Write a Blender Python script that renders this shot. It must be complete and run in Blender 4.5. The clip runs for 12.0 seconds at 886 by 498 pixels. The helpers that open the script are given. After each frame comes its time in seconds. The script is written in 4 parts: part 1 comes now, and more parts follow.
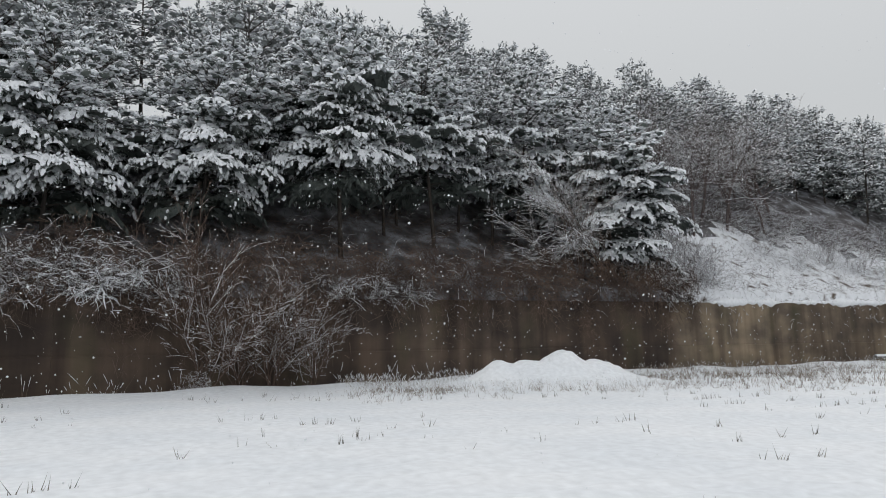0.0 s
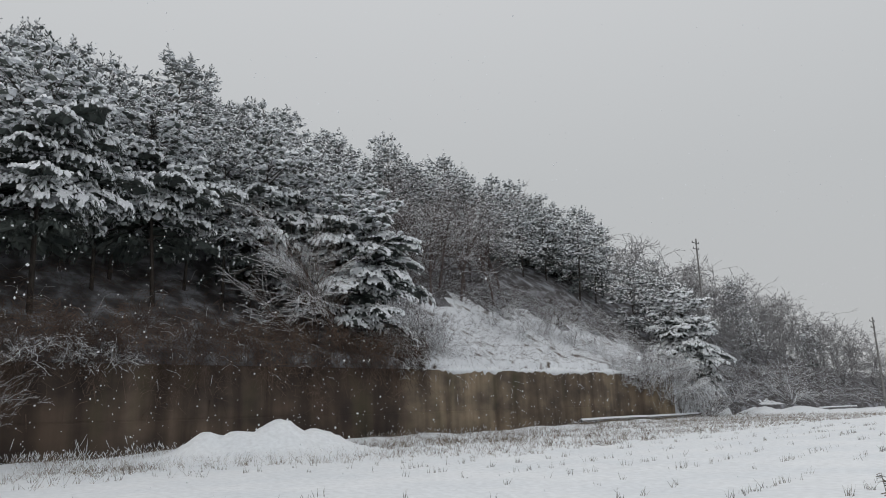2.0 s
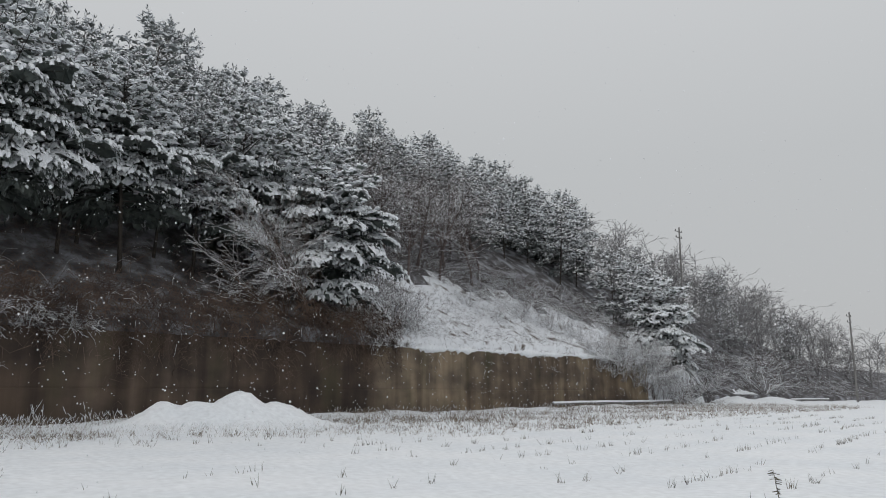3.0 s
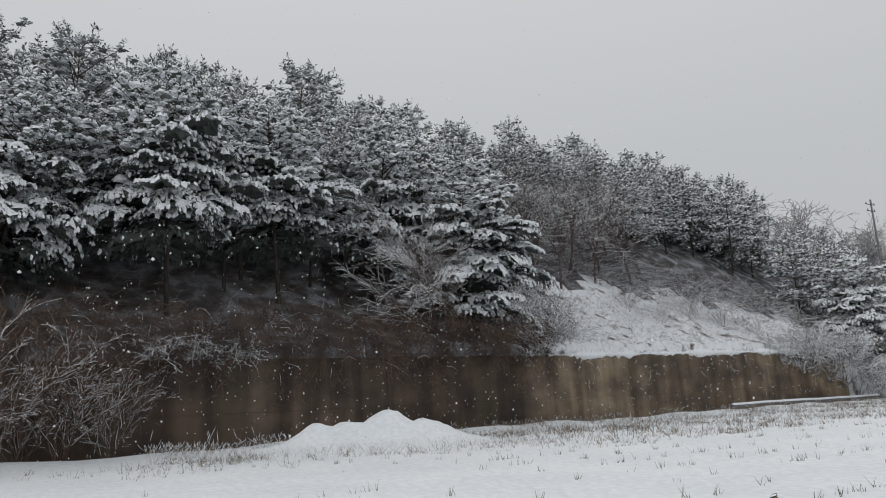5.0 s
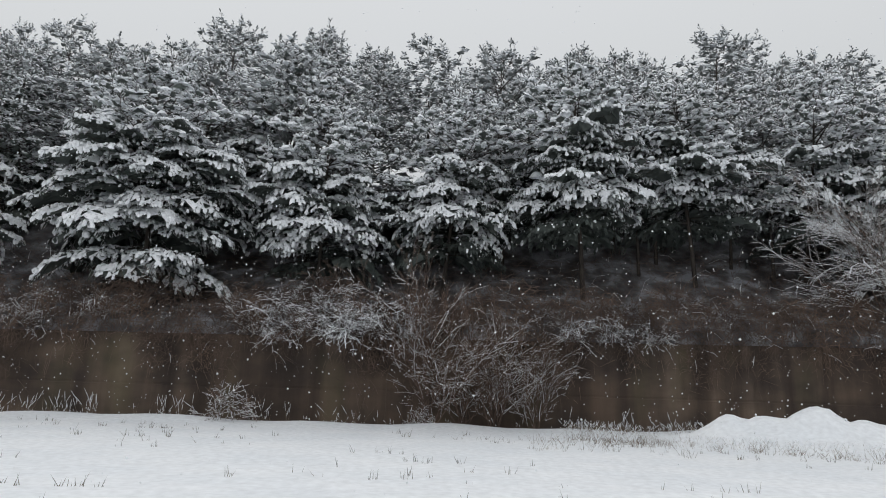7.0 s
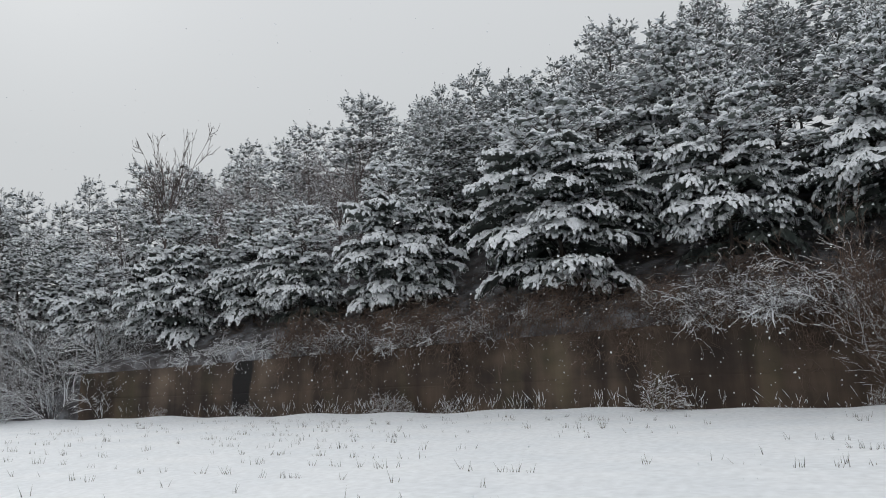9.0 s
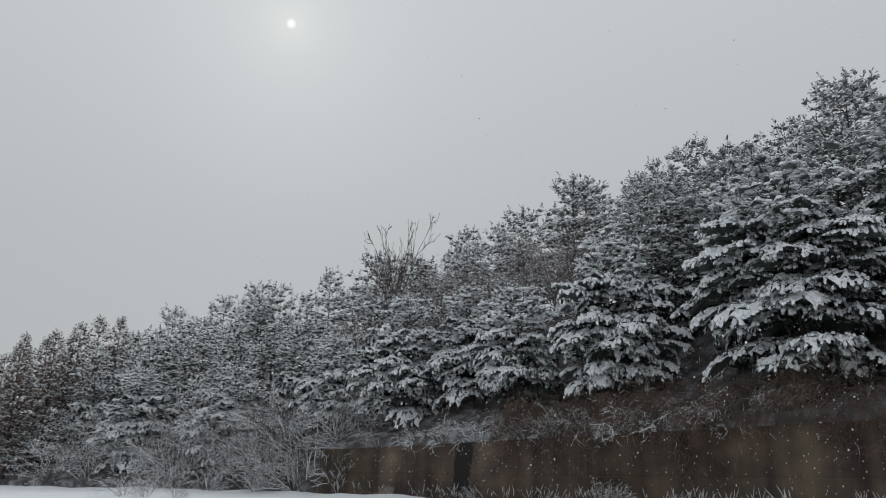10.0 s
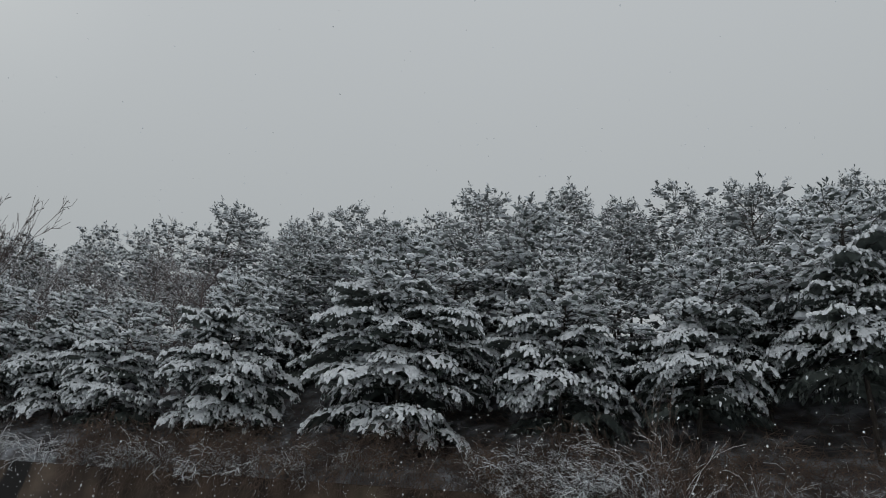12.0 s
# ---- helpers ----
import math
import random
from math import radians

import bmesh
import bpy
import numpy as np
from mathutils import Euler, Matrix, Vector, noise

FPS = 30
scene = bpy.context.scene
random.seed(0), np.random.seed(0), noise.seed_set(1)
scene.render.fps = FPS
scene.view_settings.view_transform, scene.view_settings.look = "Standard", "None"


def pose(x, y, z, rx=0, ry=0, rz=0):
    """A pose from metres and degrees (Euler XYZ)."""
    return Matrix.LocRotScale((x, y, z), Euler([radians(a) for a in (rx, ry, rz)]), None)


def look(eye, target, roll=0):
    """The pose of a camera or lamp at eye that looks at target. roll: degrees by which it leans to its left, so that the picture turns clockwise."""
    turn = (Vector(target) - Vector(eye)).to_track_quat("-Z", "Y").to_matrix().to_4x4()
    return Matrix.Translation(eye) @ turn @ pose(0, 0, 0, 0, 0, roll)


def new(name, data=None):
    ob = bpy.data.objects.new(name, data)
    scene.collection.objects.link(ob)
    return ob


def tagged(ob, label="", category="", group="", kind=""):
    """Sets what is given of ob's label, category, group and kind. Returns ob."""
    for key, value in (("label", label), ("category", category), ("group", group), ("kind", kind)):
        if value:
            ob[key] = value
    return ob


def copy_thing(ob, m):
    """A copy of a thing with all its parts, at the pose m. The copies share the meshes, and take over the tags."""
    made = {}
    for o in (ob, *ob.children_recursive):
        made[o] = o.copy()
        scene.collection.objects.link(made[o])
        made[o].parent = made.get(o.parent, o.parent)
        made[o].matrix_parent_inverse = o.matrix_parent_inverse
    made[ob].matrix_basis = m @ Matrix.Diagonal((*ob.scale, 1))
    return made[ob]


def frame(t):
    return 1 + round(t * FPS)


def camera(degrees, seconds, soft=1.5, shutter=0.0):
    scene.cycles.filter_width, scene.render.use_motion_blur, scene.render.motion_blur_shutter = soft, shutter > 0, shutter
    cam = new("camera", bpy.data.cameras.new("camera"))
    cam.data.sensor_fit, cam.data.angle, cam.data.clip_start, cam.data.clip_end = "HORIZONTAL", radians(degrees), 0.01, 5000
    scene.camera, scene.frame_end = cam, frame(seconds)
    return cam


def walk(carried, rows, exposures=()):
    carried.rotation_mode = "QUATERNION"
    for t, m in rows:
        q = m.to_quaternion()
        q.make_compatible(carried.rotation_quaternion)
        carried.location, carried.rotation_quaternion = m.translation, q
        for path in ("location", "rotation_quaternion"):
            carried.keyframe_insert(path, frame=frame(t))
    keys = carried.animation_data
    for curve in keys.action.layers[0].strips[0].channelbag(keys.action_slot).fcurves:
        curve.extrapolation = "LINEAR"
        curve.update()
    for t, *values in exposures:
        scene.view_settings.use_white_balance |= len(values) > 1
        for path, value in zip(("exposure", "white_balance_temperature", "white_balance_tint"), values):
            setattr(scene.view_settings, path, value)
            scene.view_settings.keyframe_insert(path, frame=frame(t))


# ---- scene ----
cam = camera(64.77, 12.0, soft=1.0)
PATH = [
    (0, -0.000, 0.293, 1.609, -20.74, 7.68, -0.74),
    (0.5, 0.394, 0.403, 1.599, -28.28, 8.41, -1.21),
    (1, 0.787, 0.461, 1.590, -30.99, 8.40, 0.35),
    (1.5, 1.141, 0.541, 1.607, -35.54, 10.85, 0.71),
    (2, 1.516, 0.536, 1.597, -40.78, 12.72, -1.40),
    (2.5, 1.908, 0.481, 1.587, -41.79, 12.64, -0.56),
    (2.7, 2.063, 0.443, 1.588, -42.39, 11.68, 0.65),
    (4.3, 3.230, 0.021, 1.599, -32.06, 11.29, -2.64),
    (4.5, 3.369, -0.011, 1.601, -29.60, 12.54, -2.68),
    (5, 3.699, -0.034, 1.609, -27.84, 12.08, -2.40),
    (5.5, 4.027, -0.039, 1.618, -20.08, 9.97, 0.74),
    (6, 4.386, -0.093, 1.600, -12.62, 13.14, -0.99),
    (6.5, 4.828, -0.173, 1.595, -0.00, 12.71, -0.48),
    (6.7, 4.967, -0.200, 1.600, 3.51, 11.81, 0.75),
    (8.3, 5.815, -0.114, 1.595, 26.70, 12.16, -2.33),
    (8.5, 5.871, -0.141, 1.592, 29.99, 13.22, -2.75),
    (9, 6.036, -0.154, 1.591, 42.52, 10.57, -2.53),
    (9.5, 6.193, -0.066, 1.625, 50.72, 13.43, -2.71),
    (10, 6.227, 0.039, 1.624, 60.70, 17.51, 0.02),
    (10.5, 6.265, 0.230, 1.610, 61.77, 21.01, 2.24),
    (11, 6.352, 0.451, 1.595, 61.03, 21.32, 4.37),
    (11.5, 6.484, 0.660, 1.584, 53.03, 22.91, 6.02),
    (12, 6.593, 0.771, 1.581, 31.93, 22.38, 5.90),
]
walk(cam, [(t, pose(x, y, z, 90 + p, 0, a) @ pose(0, 0, 0, 0, 0, r)) for t, x, y, z, a, p, r in PATH],
     exposures=[(0.0, 0.1, 6500, 10), (1.0, -0.04, 6500, 10), (2.0, -0.12, 6500, 10), (5.0, -0.08, 6500, 10), (5.6, -0.06, 6500, 10), (6.5, 0.12, 6500, 10), (8.6, 0.15, 6470, 9.5), (9.2, -0.05, 6450, 9.3), (10.0, -0.27, 6370, 8.2), (11.0, -0.47, 6350, 7.5), (12.0, -0.5, 6350, 7.0)])


# ---------------------------------------------------------------- light
SUN_DIR = Vector((-0.795, 0.214, 0.567)).normalized()
world = bpy.data.worlds.new("snow_sky")
scene.world = world
world.use_nodes = True
wn, wl = world.node_tree.nodes, world.node_tree.links
wn.clear()


def wnode(kind, **values):
    n = wn.new(kind)
    for key, v in values.items():
        n.inputs[key].default_value = v
    return n


sky = wn.new("ShaderNodeTexSky")
sky.sky_type, sky.sun_disc = "NISHITA", False
sky.sun_elevation, sky.sun_rotation = radians(34.5), radians(285)
sky.dust_density, sky.air_density = 1.0, 1.0
dim = wn.new("ShaderNodeVectorMath")
dim.operation = "SCALE"
dim.inputs["Scale"].default_value = 0.07
grey = wnode("ShaderNodeHueSaturation", Saturation=0.12)
wl.new(sky.outputs[0], grey.inputs["Color"])
wl.new(grey.outputs[0], dim.inputs[0])
coord = wn.new("ShaderNodeTexCoord")
split = wn.new("ShaderNodeSeparateXYZ")
wl.new(coord.outputs["Generated"], split.inputs[0])
ramp = wn.new("ShaderNodeValToRGB")
ramp.color_ramp.elements[0].position, ramp.color_ramp.elements[0].color = 0.0, (0.515, 0.527, 0.535, 1)
ramp.color_ramp.elements[1].position, ramp.color_ramp.elements[1].color = 1.0, (0.88, 0.895, 0.92, 1)
mid = ramp.color_ramp.elements.new(0.30)
mid.color = (0.575, 0.595, 0.608, 1)
wl.new(split.outputs["Z"], ramp.inputs[0])
cloud = wn.new("ShaderNodeMix")
cloud.data_type = "RGBA"
cloud.inputs["Factor"].default_value = 0.9
wl.new(dim.outputs[0], cloud.inputs["A"])
wl.new(ramp.outputs[0], cloud.inputs["B"])
# the sun as a faint bright spot behind the cloud
toward = wn.new("ShaderNodeVectorMath")
toward.operation = "DOT_PRODUCT"
toward.inputs[1].default_value = SUN_DIR
wl.new(coord.outputs["Generated"], toward.inputs[0])
angle = wn.new("ShaderNodeMath")
angle.operation = "ARCCOSINE"
angle.use_clamp = False
wl.new(toward.outputs["Value"], angle.inputs[0])
glow = wn.new("ShaderNodeValToRGB")
glow.color_ramp.elements[0].position, glow.color_ramp.elements[0].color = 0.0, (0.7, 0.68, 0.6, 1)
glow.color_ramp.elements[1].position, glow.color_ramp.elements[1].color = 0.16, (0, 0, 0, 1)
for at, level in ((0.003, (0.45, 0.43, 0.37, 1)), (0.0065, (0.12, 0.113, 0.085, 1)), (0.018, (0.095, 0.089, 0.06, 1)), (0.045, (0.045, 0.040, 0.024, 1)), (0.09, (0.008, 0.007, 0.003, 1))):
    glow.color_ramp.elements.new(at).color = level
wl.new(angle.outputs[0], glow.inputs[0])
total = wn.new("ShaderNodeVectorMath")
total.operation = "ADD"
wl.new(cloud.outputs["Result"], total.inputs[0])
wl.new(glow.outputs[0], total.inputs[1])
back = wnode("ShaderNodeBackground", Strength=1.0)
wl.new(total.outputs[0], back.inputs["Color"])
wout = wn.new("ShaderNodeOutputWorld")
wl.new(back.outputs[0], wout.inputs["Surface"])

sun_data = bpy.data.lights.new("sun", "SUN")
sun_data.energy, sun_data.angle, sun_data.color = 0.75, radians(40), (1.0, 0.97, 0.93)
sun_ob = new("sun", sun_data)
sun_ob.matrix_world = look(SUN_DIR * 200, (0, 0, 0))


# ---------------------------------------------------------------- materials
def material(name, colours, scale=2.0, rough=0.8, detail=6.0, bump=0.0, bump_scale=20.0, stretch=(1, 1, 1), island=0.0, spec=0.3, where="Object", sharp=(0.35, 0.65)):
    """Noise-driven colour between two tones with a finer noise over it, and a bump."""
    m = bpy.data.materials.new(name)
    m.use_nodes = True
    n, l = m.node_tree.nodes, m.node_tree.links
    bsdf = n["Principled BSDF"]
    bsdf.inputs["Roughness"].default_value = rough
    bsdf.inputs["Specular IOR Level"].default_value = spec
    tc = n.new("ShaderNodeTexCoord")
    mp = n.new("ShaderNodeMapping")
    mp.inputs["Scale"].default_value = stretch
    l.new(tc.outputs[where], mp.inputs[0])
    big = n.new("ShaderNodeTexNoise")
    big.inputs["Scale"].default_value, big.inputs["Detail"].default_value = scale, detail
    l.new(mp.outputs[0], big.inputs["Vector"])
    r = n.new("ShaderNodeValToRGB")
    r.color_ramp.elements[0].position, r.color_ramp.elements[1].position = sharp
    r.color_ramp.elements[0].color = (*colours[0], 1)
    r.color_ramp.elements[1].color = (*colours[-1], 1)
    if len(colours) > 2:
        r.color_ramp.elements.new(sum(sharp) / 2).color = (*colours[1], 1)
    l.new(big.outputs["Fac"], r.inputs[0])
    out = r.outputs[0]
    fine = n.new("ShaderNodeTexNoise")
    fine.inputs["Scale"].default_value, fine.inputs["Detail"].default_value = bump_scale, 5
    l.new(mp.outputs[0], fine.inputs["Vector"])
    hsv = n.new("ShaderNodeHueSaturation")
    span = n.new("ShaderNodeMapRange")
    span.inputs["To Min"].default_value, span.inputs["To Max"].default_value = 0.8, 1.2
    l.new(fine.outputs["Fac"], span.inputs["Value"])
    l.new(span.outputs[0], hsv.inputs["Value"])
    l.new(out, hsv.inputs["Color"])
    out = hsv.outputs[0]
    if island:
        geo = n.new("ShaderNodeNewGeometry")
        span2 = n.new("ShaderNodeMapRange")
        span2.inputs["To Min"].default_value, span2.inputs["To Max"].default_value = 1 - island, 1 + island
        l.new(geo.outputs["Random Per Island"], span2.inputs["Value"])
        hsv2 = n.new("ShaderNodeHueSaturation")
        l.new(span2.outputs[0], hsv2.inputs["Value"])
        l.new(out, hsv2.inputs["Color"])
        out = hsv2.outputs[0]
    l.new(out, bsdf.inputs["Base Color"])
    if bump:
        b = n.new("ShaderNodeBump")
        b.inputs["Strength"].default_value, b.inputs["Distance"].default_value = bump, 0.05
        l.new(fine.outputs["Fac"], b.inputs["Height"])
        l.new(b.outputs[0], bsdf.inputs["Normal"])
    return m


M_SNOW = material("snow_field", [(0.80, 0.83, 0.86), (0.86, 0.88, 0.90)], 0.4, 0.7, bump=0.12, bump_scale=6.0)
M_SNOW_TREE = material("snow_on_foliage", [(0.78, 0.81, 0.84), (0.88, 0.90, 0.92)], 3.0, 0.75, island=0.05)
M_SNOW_BOUGH = material("snow_among_needles", [(0.50, 0.53, 0.54), (0.79, 0.82, 0.84), (0.88, 0.90, 0.93)], 5.0, 0.8, detail=4, island=0.08, sharp=(0.30, 0.50), bump=0.4, bump_scale=30.0)
M_NEEDLE = material("pine_needles", [(0.054, 0.066, 0.062), (0.106, 0.120, 0.108)], 1.2, 0.65, island=0.35)
M_FROSTED = material("frosted_needles", [(0.11, 0.124, 0.122), (0.24, 0.255, 0.252)], 1.2, 0.75, island=0.4)
# Larch brown lightened to stand in for haze at that distance.
M_LARCH = material("larch_twigs", [(0.15, 0.115, 0.10), (0.24, 0.19, 0.165)], 1.2, 0.8, island=0.3)
M_BARK = material("dark_bark", [(0.030, 0.026, 0.024), (0.075, 0.062, 0.052)], 5.0, 0.9, bump=0.5, stretch=(1, 1, 0.3))
M_TWIG = material("brown_twigs", [(0.075, 0.052, 0.042), (0.17, 0.12, 0.095)], 3.0, 0.9, island=0.3)
M_RUST = material("rust_brown_brush", [(0.075, 0.056, 0.048), (0.18, 0.126, 0.097)], 0.7, 0.9, island=0.35)
# Twig grey lightened so the colour carries the far wood's haze.
M_HAZE_TWIG = material("haze_grey_twigs", [(0.17, 0.168, 0.172), (0.29, 0.285, 0.29)], 3.0, 0.9, island=0.25)
M_MAUVE = material("mauve_brown_twigs", [(0.095, 0.076, 0.074), (0.19, 0.155, 0.148)], 3.0, 0.9, island=0.25)
M_GREYTWIG = material("grey_brown_twigs", [(0.075, 0.060, 0.056), (0.15, 0.12, 0.112)], 3.0, 0.9, island=0.25)
M_VERGE = material("dull_verge_grass", [(0.12, 0.098, 0.080), (0.27, 0.22, 0.17)], 3.0, 0.9, island=0.4)
M_STUB = material("dark_crop_stubble", [(0.055, 0.050, 0.042), (0.17, 0.145, 0.11)], 3.0, 0.9, island=0.4)
M_POLE = material("grey_pole", [(0.16, 0.155, 0.15), (0.24, 0.235, 0.23)], 2.0, 0.8, bump=0.2)


def hill_material():
    """Snow with leaf litter and earth showing through in patches."""
    m = material("hill_snow", [(0.10, 0.075, 0.055), (0.80, 0.82, 0.85)], 0.9, 0.85, detail=10, bump=0.35, bump_scale=4.0, sharp=(0.31, 0.43))
    return m


def concrete_material():
    m = bpy.data.materials.new("stained_shaded_concrete")
    m.use_nodes = True
    n, l = m.node_tree.nodes, m.node_tree.links
    bsdf = n["Principled BSDF"]
    bsdf.inputs["Roughness"].default_value = 0.85
    tc = n.new("ShaderNodeTexCoord")

    def noise_at(stretch, scale, detail, low, high, a, b):
        mp = n.new("ShaderNodeMapping")
        mp.inputs["Scale"].default_value = stretch
        l.new(tc.outputs["Object"], mp.inputs[0])
        t = n.new("ShaderNodeTexNoise")
        t.inputs["Scale"].default_value, t.inputs["Detail"].default_value = scale, detail
        l.new(mp.outputs[0], t.inputs["Vector"])
        r = n.new("ShaderNodeValToRGB")
        r.color_ramp.elements[0].position, r.color_ramp.elements[1].position = low, high
        r.color_ramp.elements[0].color, r.color_ramp.elements[1].color = a, b
        l.new(t.outputs["Fac"], r.inputs[0])
        return r.outputs[0], t.outputs["Fac"]

    base, _ = noise_at((1, 1, 1.6), 0.45, 9, 0.34, 0.66, (0.115, 0.094, 0.078, 1), (0.30, 0.245, 0.185, 1))
    streak, _ = noise_at((1, 1, 0.08), 1.0, 9, 0.33, 0.62, (0.36, 0.33, 0.32, 1), (1, 1, 1, 1))
    damp, grain_big = noise_at((1, 1, 0.25), 0.12, 5, 0.42, 0.56, (0.62, 0.58, 0.56, 1), (1, 1, 1, 1))
    moss, _ = noise_at((1, 1, 0.35), 0.5, 6, 0.55, 0.74, (0, 0, 0, 1), (0.4, 0.4, 0.4, 1))
    _, grain = noise_at((1, 1, 1), 14.0, 6, 0, 1, (0, 0, 0, 1), (1, 1, 1, 1))
    mul = n.new("ShaderNodeMix")
    mul.data_type, mul.blend_type = "RGBA", "MULTIPLY"
    mul.inputs["Factor"].default_value = 1.0
    shaded_base = n.new("ShaderNodeMix")
    shaded_base.data_type, shaded_base.blend_type = "RGBA", "MULTIPLY"
    shaded_base.inputs["Factor"].default_value = 1.0
    l.new(base, shaded_base.inputs["A"])
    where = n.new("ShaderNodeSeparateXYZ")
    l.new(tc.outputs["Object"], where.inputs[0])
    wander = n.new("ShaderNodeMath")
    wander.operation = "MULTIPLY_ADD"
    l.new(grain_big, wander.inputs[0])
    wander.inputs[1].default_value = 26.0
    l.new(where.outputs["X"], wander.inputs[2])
    # Damp and shade painted together along X: darker shaded stretch, lighter lit right end.
    lit_end = n.new("ShaderNodeMapRange")
    lit_end.inputs["From Min"].default_value, lit_end.inputs["From Max"].default_value = 35.0, 43.0
    l.new(wander.outputs[0], lit_end.inputs["Value"])
    shade_tone = n.new("ShaderNodeMix")
    shade_tone.data_type = "RGBA"
    shade_tone.inputs["A"].default_value, shade_tone.inputs["B"].default_value = (0.56, 0.50, 0.475, 1), (1.05, 0.99, 0.88, 1)
    l.new(lit_end.outputs[0], shade_tone.inputs["Factor"])
    shade_damp = n.new("ShaderNodeMix")
    shade_damp.data_type, shade_damp.blend_type = "RGBA", "MULTIPLY"
    shade_damp.inputs["Factor"].default_value = 1.0
    l.new(shade_tone.outputs["Result"], shade_damp.inputs["A"])
    l.new(damp, shade_damp.inputs["B"])
    l.new(shade_damp.outputs["Result"], shaded_base.inputs["B"])
    l.new(shaded_base.outputs["Result"], mul.inputs["A"])
    l.new(streak, mul.inputs["B"])
    green = n.new("ShaderNodeMix")
    green.data_type = "RGBA"
    l.new(moss, green.inputs["Factor"])
    l.new(mul.outputs["Result"], green.inputs["A"])
    green.inputs["B"].default_value = (0.075, 0.072, 0.03, 1)
    # a broad near-black band with wavering edges at one place
    _, edge = noise_at((1, 1, 0.3), 1.6, 5, 0, 1, (0, 0, 0, 1), (1, 1, 1, 1))
    off = n.new("ShaderNodeMath")
    off.operation = "MULTIPLY_ADD"
    l.new(edge, off.inputs[0])
    off.inputs[1].default_value = 1.6
    l.new(where.outputs["X"], off.inputs[2])
    far = n.new("ShaderNodeMath")
    far.operation = "SUBTRACT"
    l.new(off.outputs[0], far.inputs[0])
    far.inputs[1].default_value = -28.7
    size = n.new("ShaderNodeMath")
    size.operation = "ABSOLUTE"
    l.new(far.outputs[0], size.inputs[0])
    band_mask = n.new("ShaderNodeMapRange")
    band_mask.inputs["From Min"].default_value, band_mask.inputs["From Max"].default_value = 0.55, 0.85
    l.new(size.outputs[0], band_mask.inputs["Value"])
    black_band = n.new("ShaderNodeMix")
    black_band.data_type = "RGBA"
    l.new(band_mask.outputs[0], black_band.inputs["Factor"])
    black_band.inputs["A"].default_value = (0.010, 0.008, 0.008, 1)
    l.new(green.outputs["Result"], black_band.inputs["B"])
    l.new(black_band.outputs["Result"], bsdf.inputs["Base Color"])
    b = n.new("ShaderNodeBump")
    b.inputs["Strength"].default_value, b.inputs["Distance"].default_value = 0.4, 0.03
    l.new(grain, b.inputs["Height"])
    l.new(b.outputs[0], bsdf.inputs["Normal"])
    return m


M_HILL = hill_material()
# Litter and thin snow, with the crowns' shade worked into the dark tones.
M_FLOOR = material("shade_toned_forest_floor", [(0.07, 0.064, 0.064), (0.14, 0.135, 0.14), (0.32, 0.33, 0.355)], 0.9, 0.9, detail=10, bump=0.8, bump_scale=4.0, sharp=(0.38, 0.64))
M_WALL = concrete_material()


# ---------------------------------------------------------------- small helpers
def mesh_ob(name, verts, faces, mats, parent=None, label="", smooth=False, index=None):
    me = bpy.data.meshes.new(name)
    me.from_pydata(verts if isinstance(verts, list) else verts.tolist(), [], faces if isinstance(faces, list) else faces.tolist())
    for m in (mats if isinstance(mats, (list, tuple)) else [mats]):
        me.materials.append(m)
    if index is not None:
        me.polygons.foreach_set("material_index", index)
    if smooth:
        me.polygons.foreach_set("use_smooth", [True] * len(me.polygons))
    me.update()
    ob = new(name, me)
    if parent:
        ob.parent = parent
    if label:
        tagged(ob, label)
    return ob


class Tubes:
    """Collects tapered tubes along lines into one mesh."""

    def __init__(self):
        self.v, self.f = [], []

    def add(self, pts, radii, sides=4):
        base = len(self.v)
        last = len(pts) - 1
        for i, p in enumerate(pts):
            d = (pts[min(i + 1, last)] - pts[max(i - 1, 0)])
            d = d / (np.linalg.norm(d) + 1e-9)
            a = np.cross(d, (0.31, 0.17, 0.93) if abs(d[2]) < 0.9 else (1, 0, 0))
            a /= np.linalg.norm(a) + 1e-9
            b = np.cross(d, a)
            for k in range(sides):
                w = 2 * math.pi * k / sides
                self.v.append(tuple(p + radii[i] * (math.cos(w) * a + math.sin(w) * b)))
        for i in range(last):
            for k in range(sides):
                a0, a1 = base + i * sides + k, base + i * sides + (k + 1) % sides
                self.f.append((a0, a1, a1 + sides, a0 + sides))

    def strip(self, pts, width, rise):
        """A ridge of snow lying along the upper side of a line."""
        base = len(self.v)
        last = len(pts) - 1
        for i, p in enumerate(pts):
            d = pts[min(i + 1, last)] - pts[max(i - 1, 0)]
            s = np.array((-d[1], d[0], 0.0))
            s /= np.linalg.norm(s) + 1e-6
            w = width * (1.0 if i < last else 0.4)
            self.v += [tuple(p - s * w), tuple(p + np.array((0, 0, rise))), tuple(p + s * w)]
        for i in range(last):
            a = base + 3 * i
            self.f += [(a, a + 1, a + 4, a + 3), (a + 1, a + 2, a + 5, a + 4)]

    def ob(self, name, mat, parent=None, label=""):
        return mesh_ob(name, self.v, self.f, mat, parent, label)


def unit(v):
    return v / (np.linalg.norm(v, axis=-1, keepdims=True) + 1e-9)


# ---------------------------------------------------------------- lie of the land
def edge_y(x):
    """The field's far edge, as a line of the plan; towards the left end it bends forward round the field."""
    x = np.asarray(x, float)
    c = np.clip(x, -45, 80)
    return 27.3 + 0.2 * c - 0.001 * c * c - 0.62 * np.clip(-45 - x, 0, 60)


WALL_X0, WALL_X1 = -43.0, 60.0


def wall_y(x):
    return edge_y(x) + 0.9


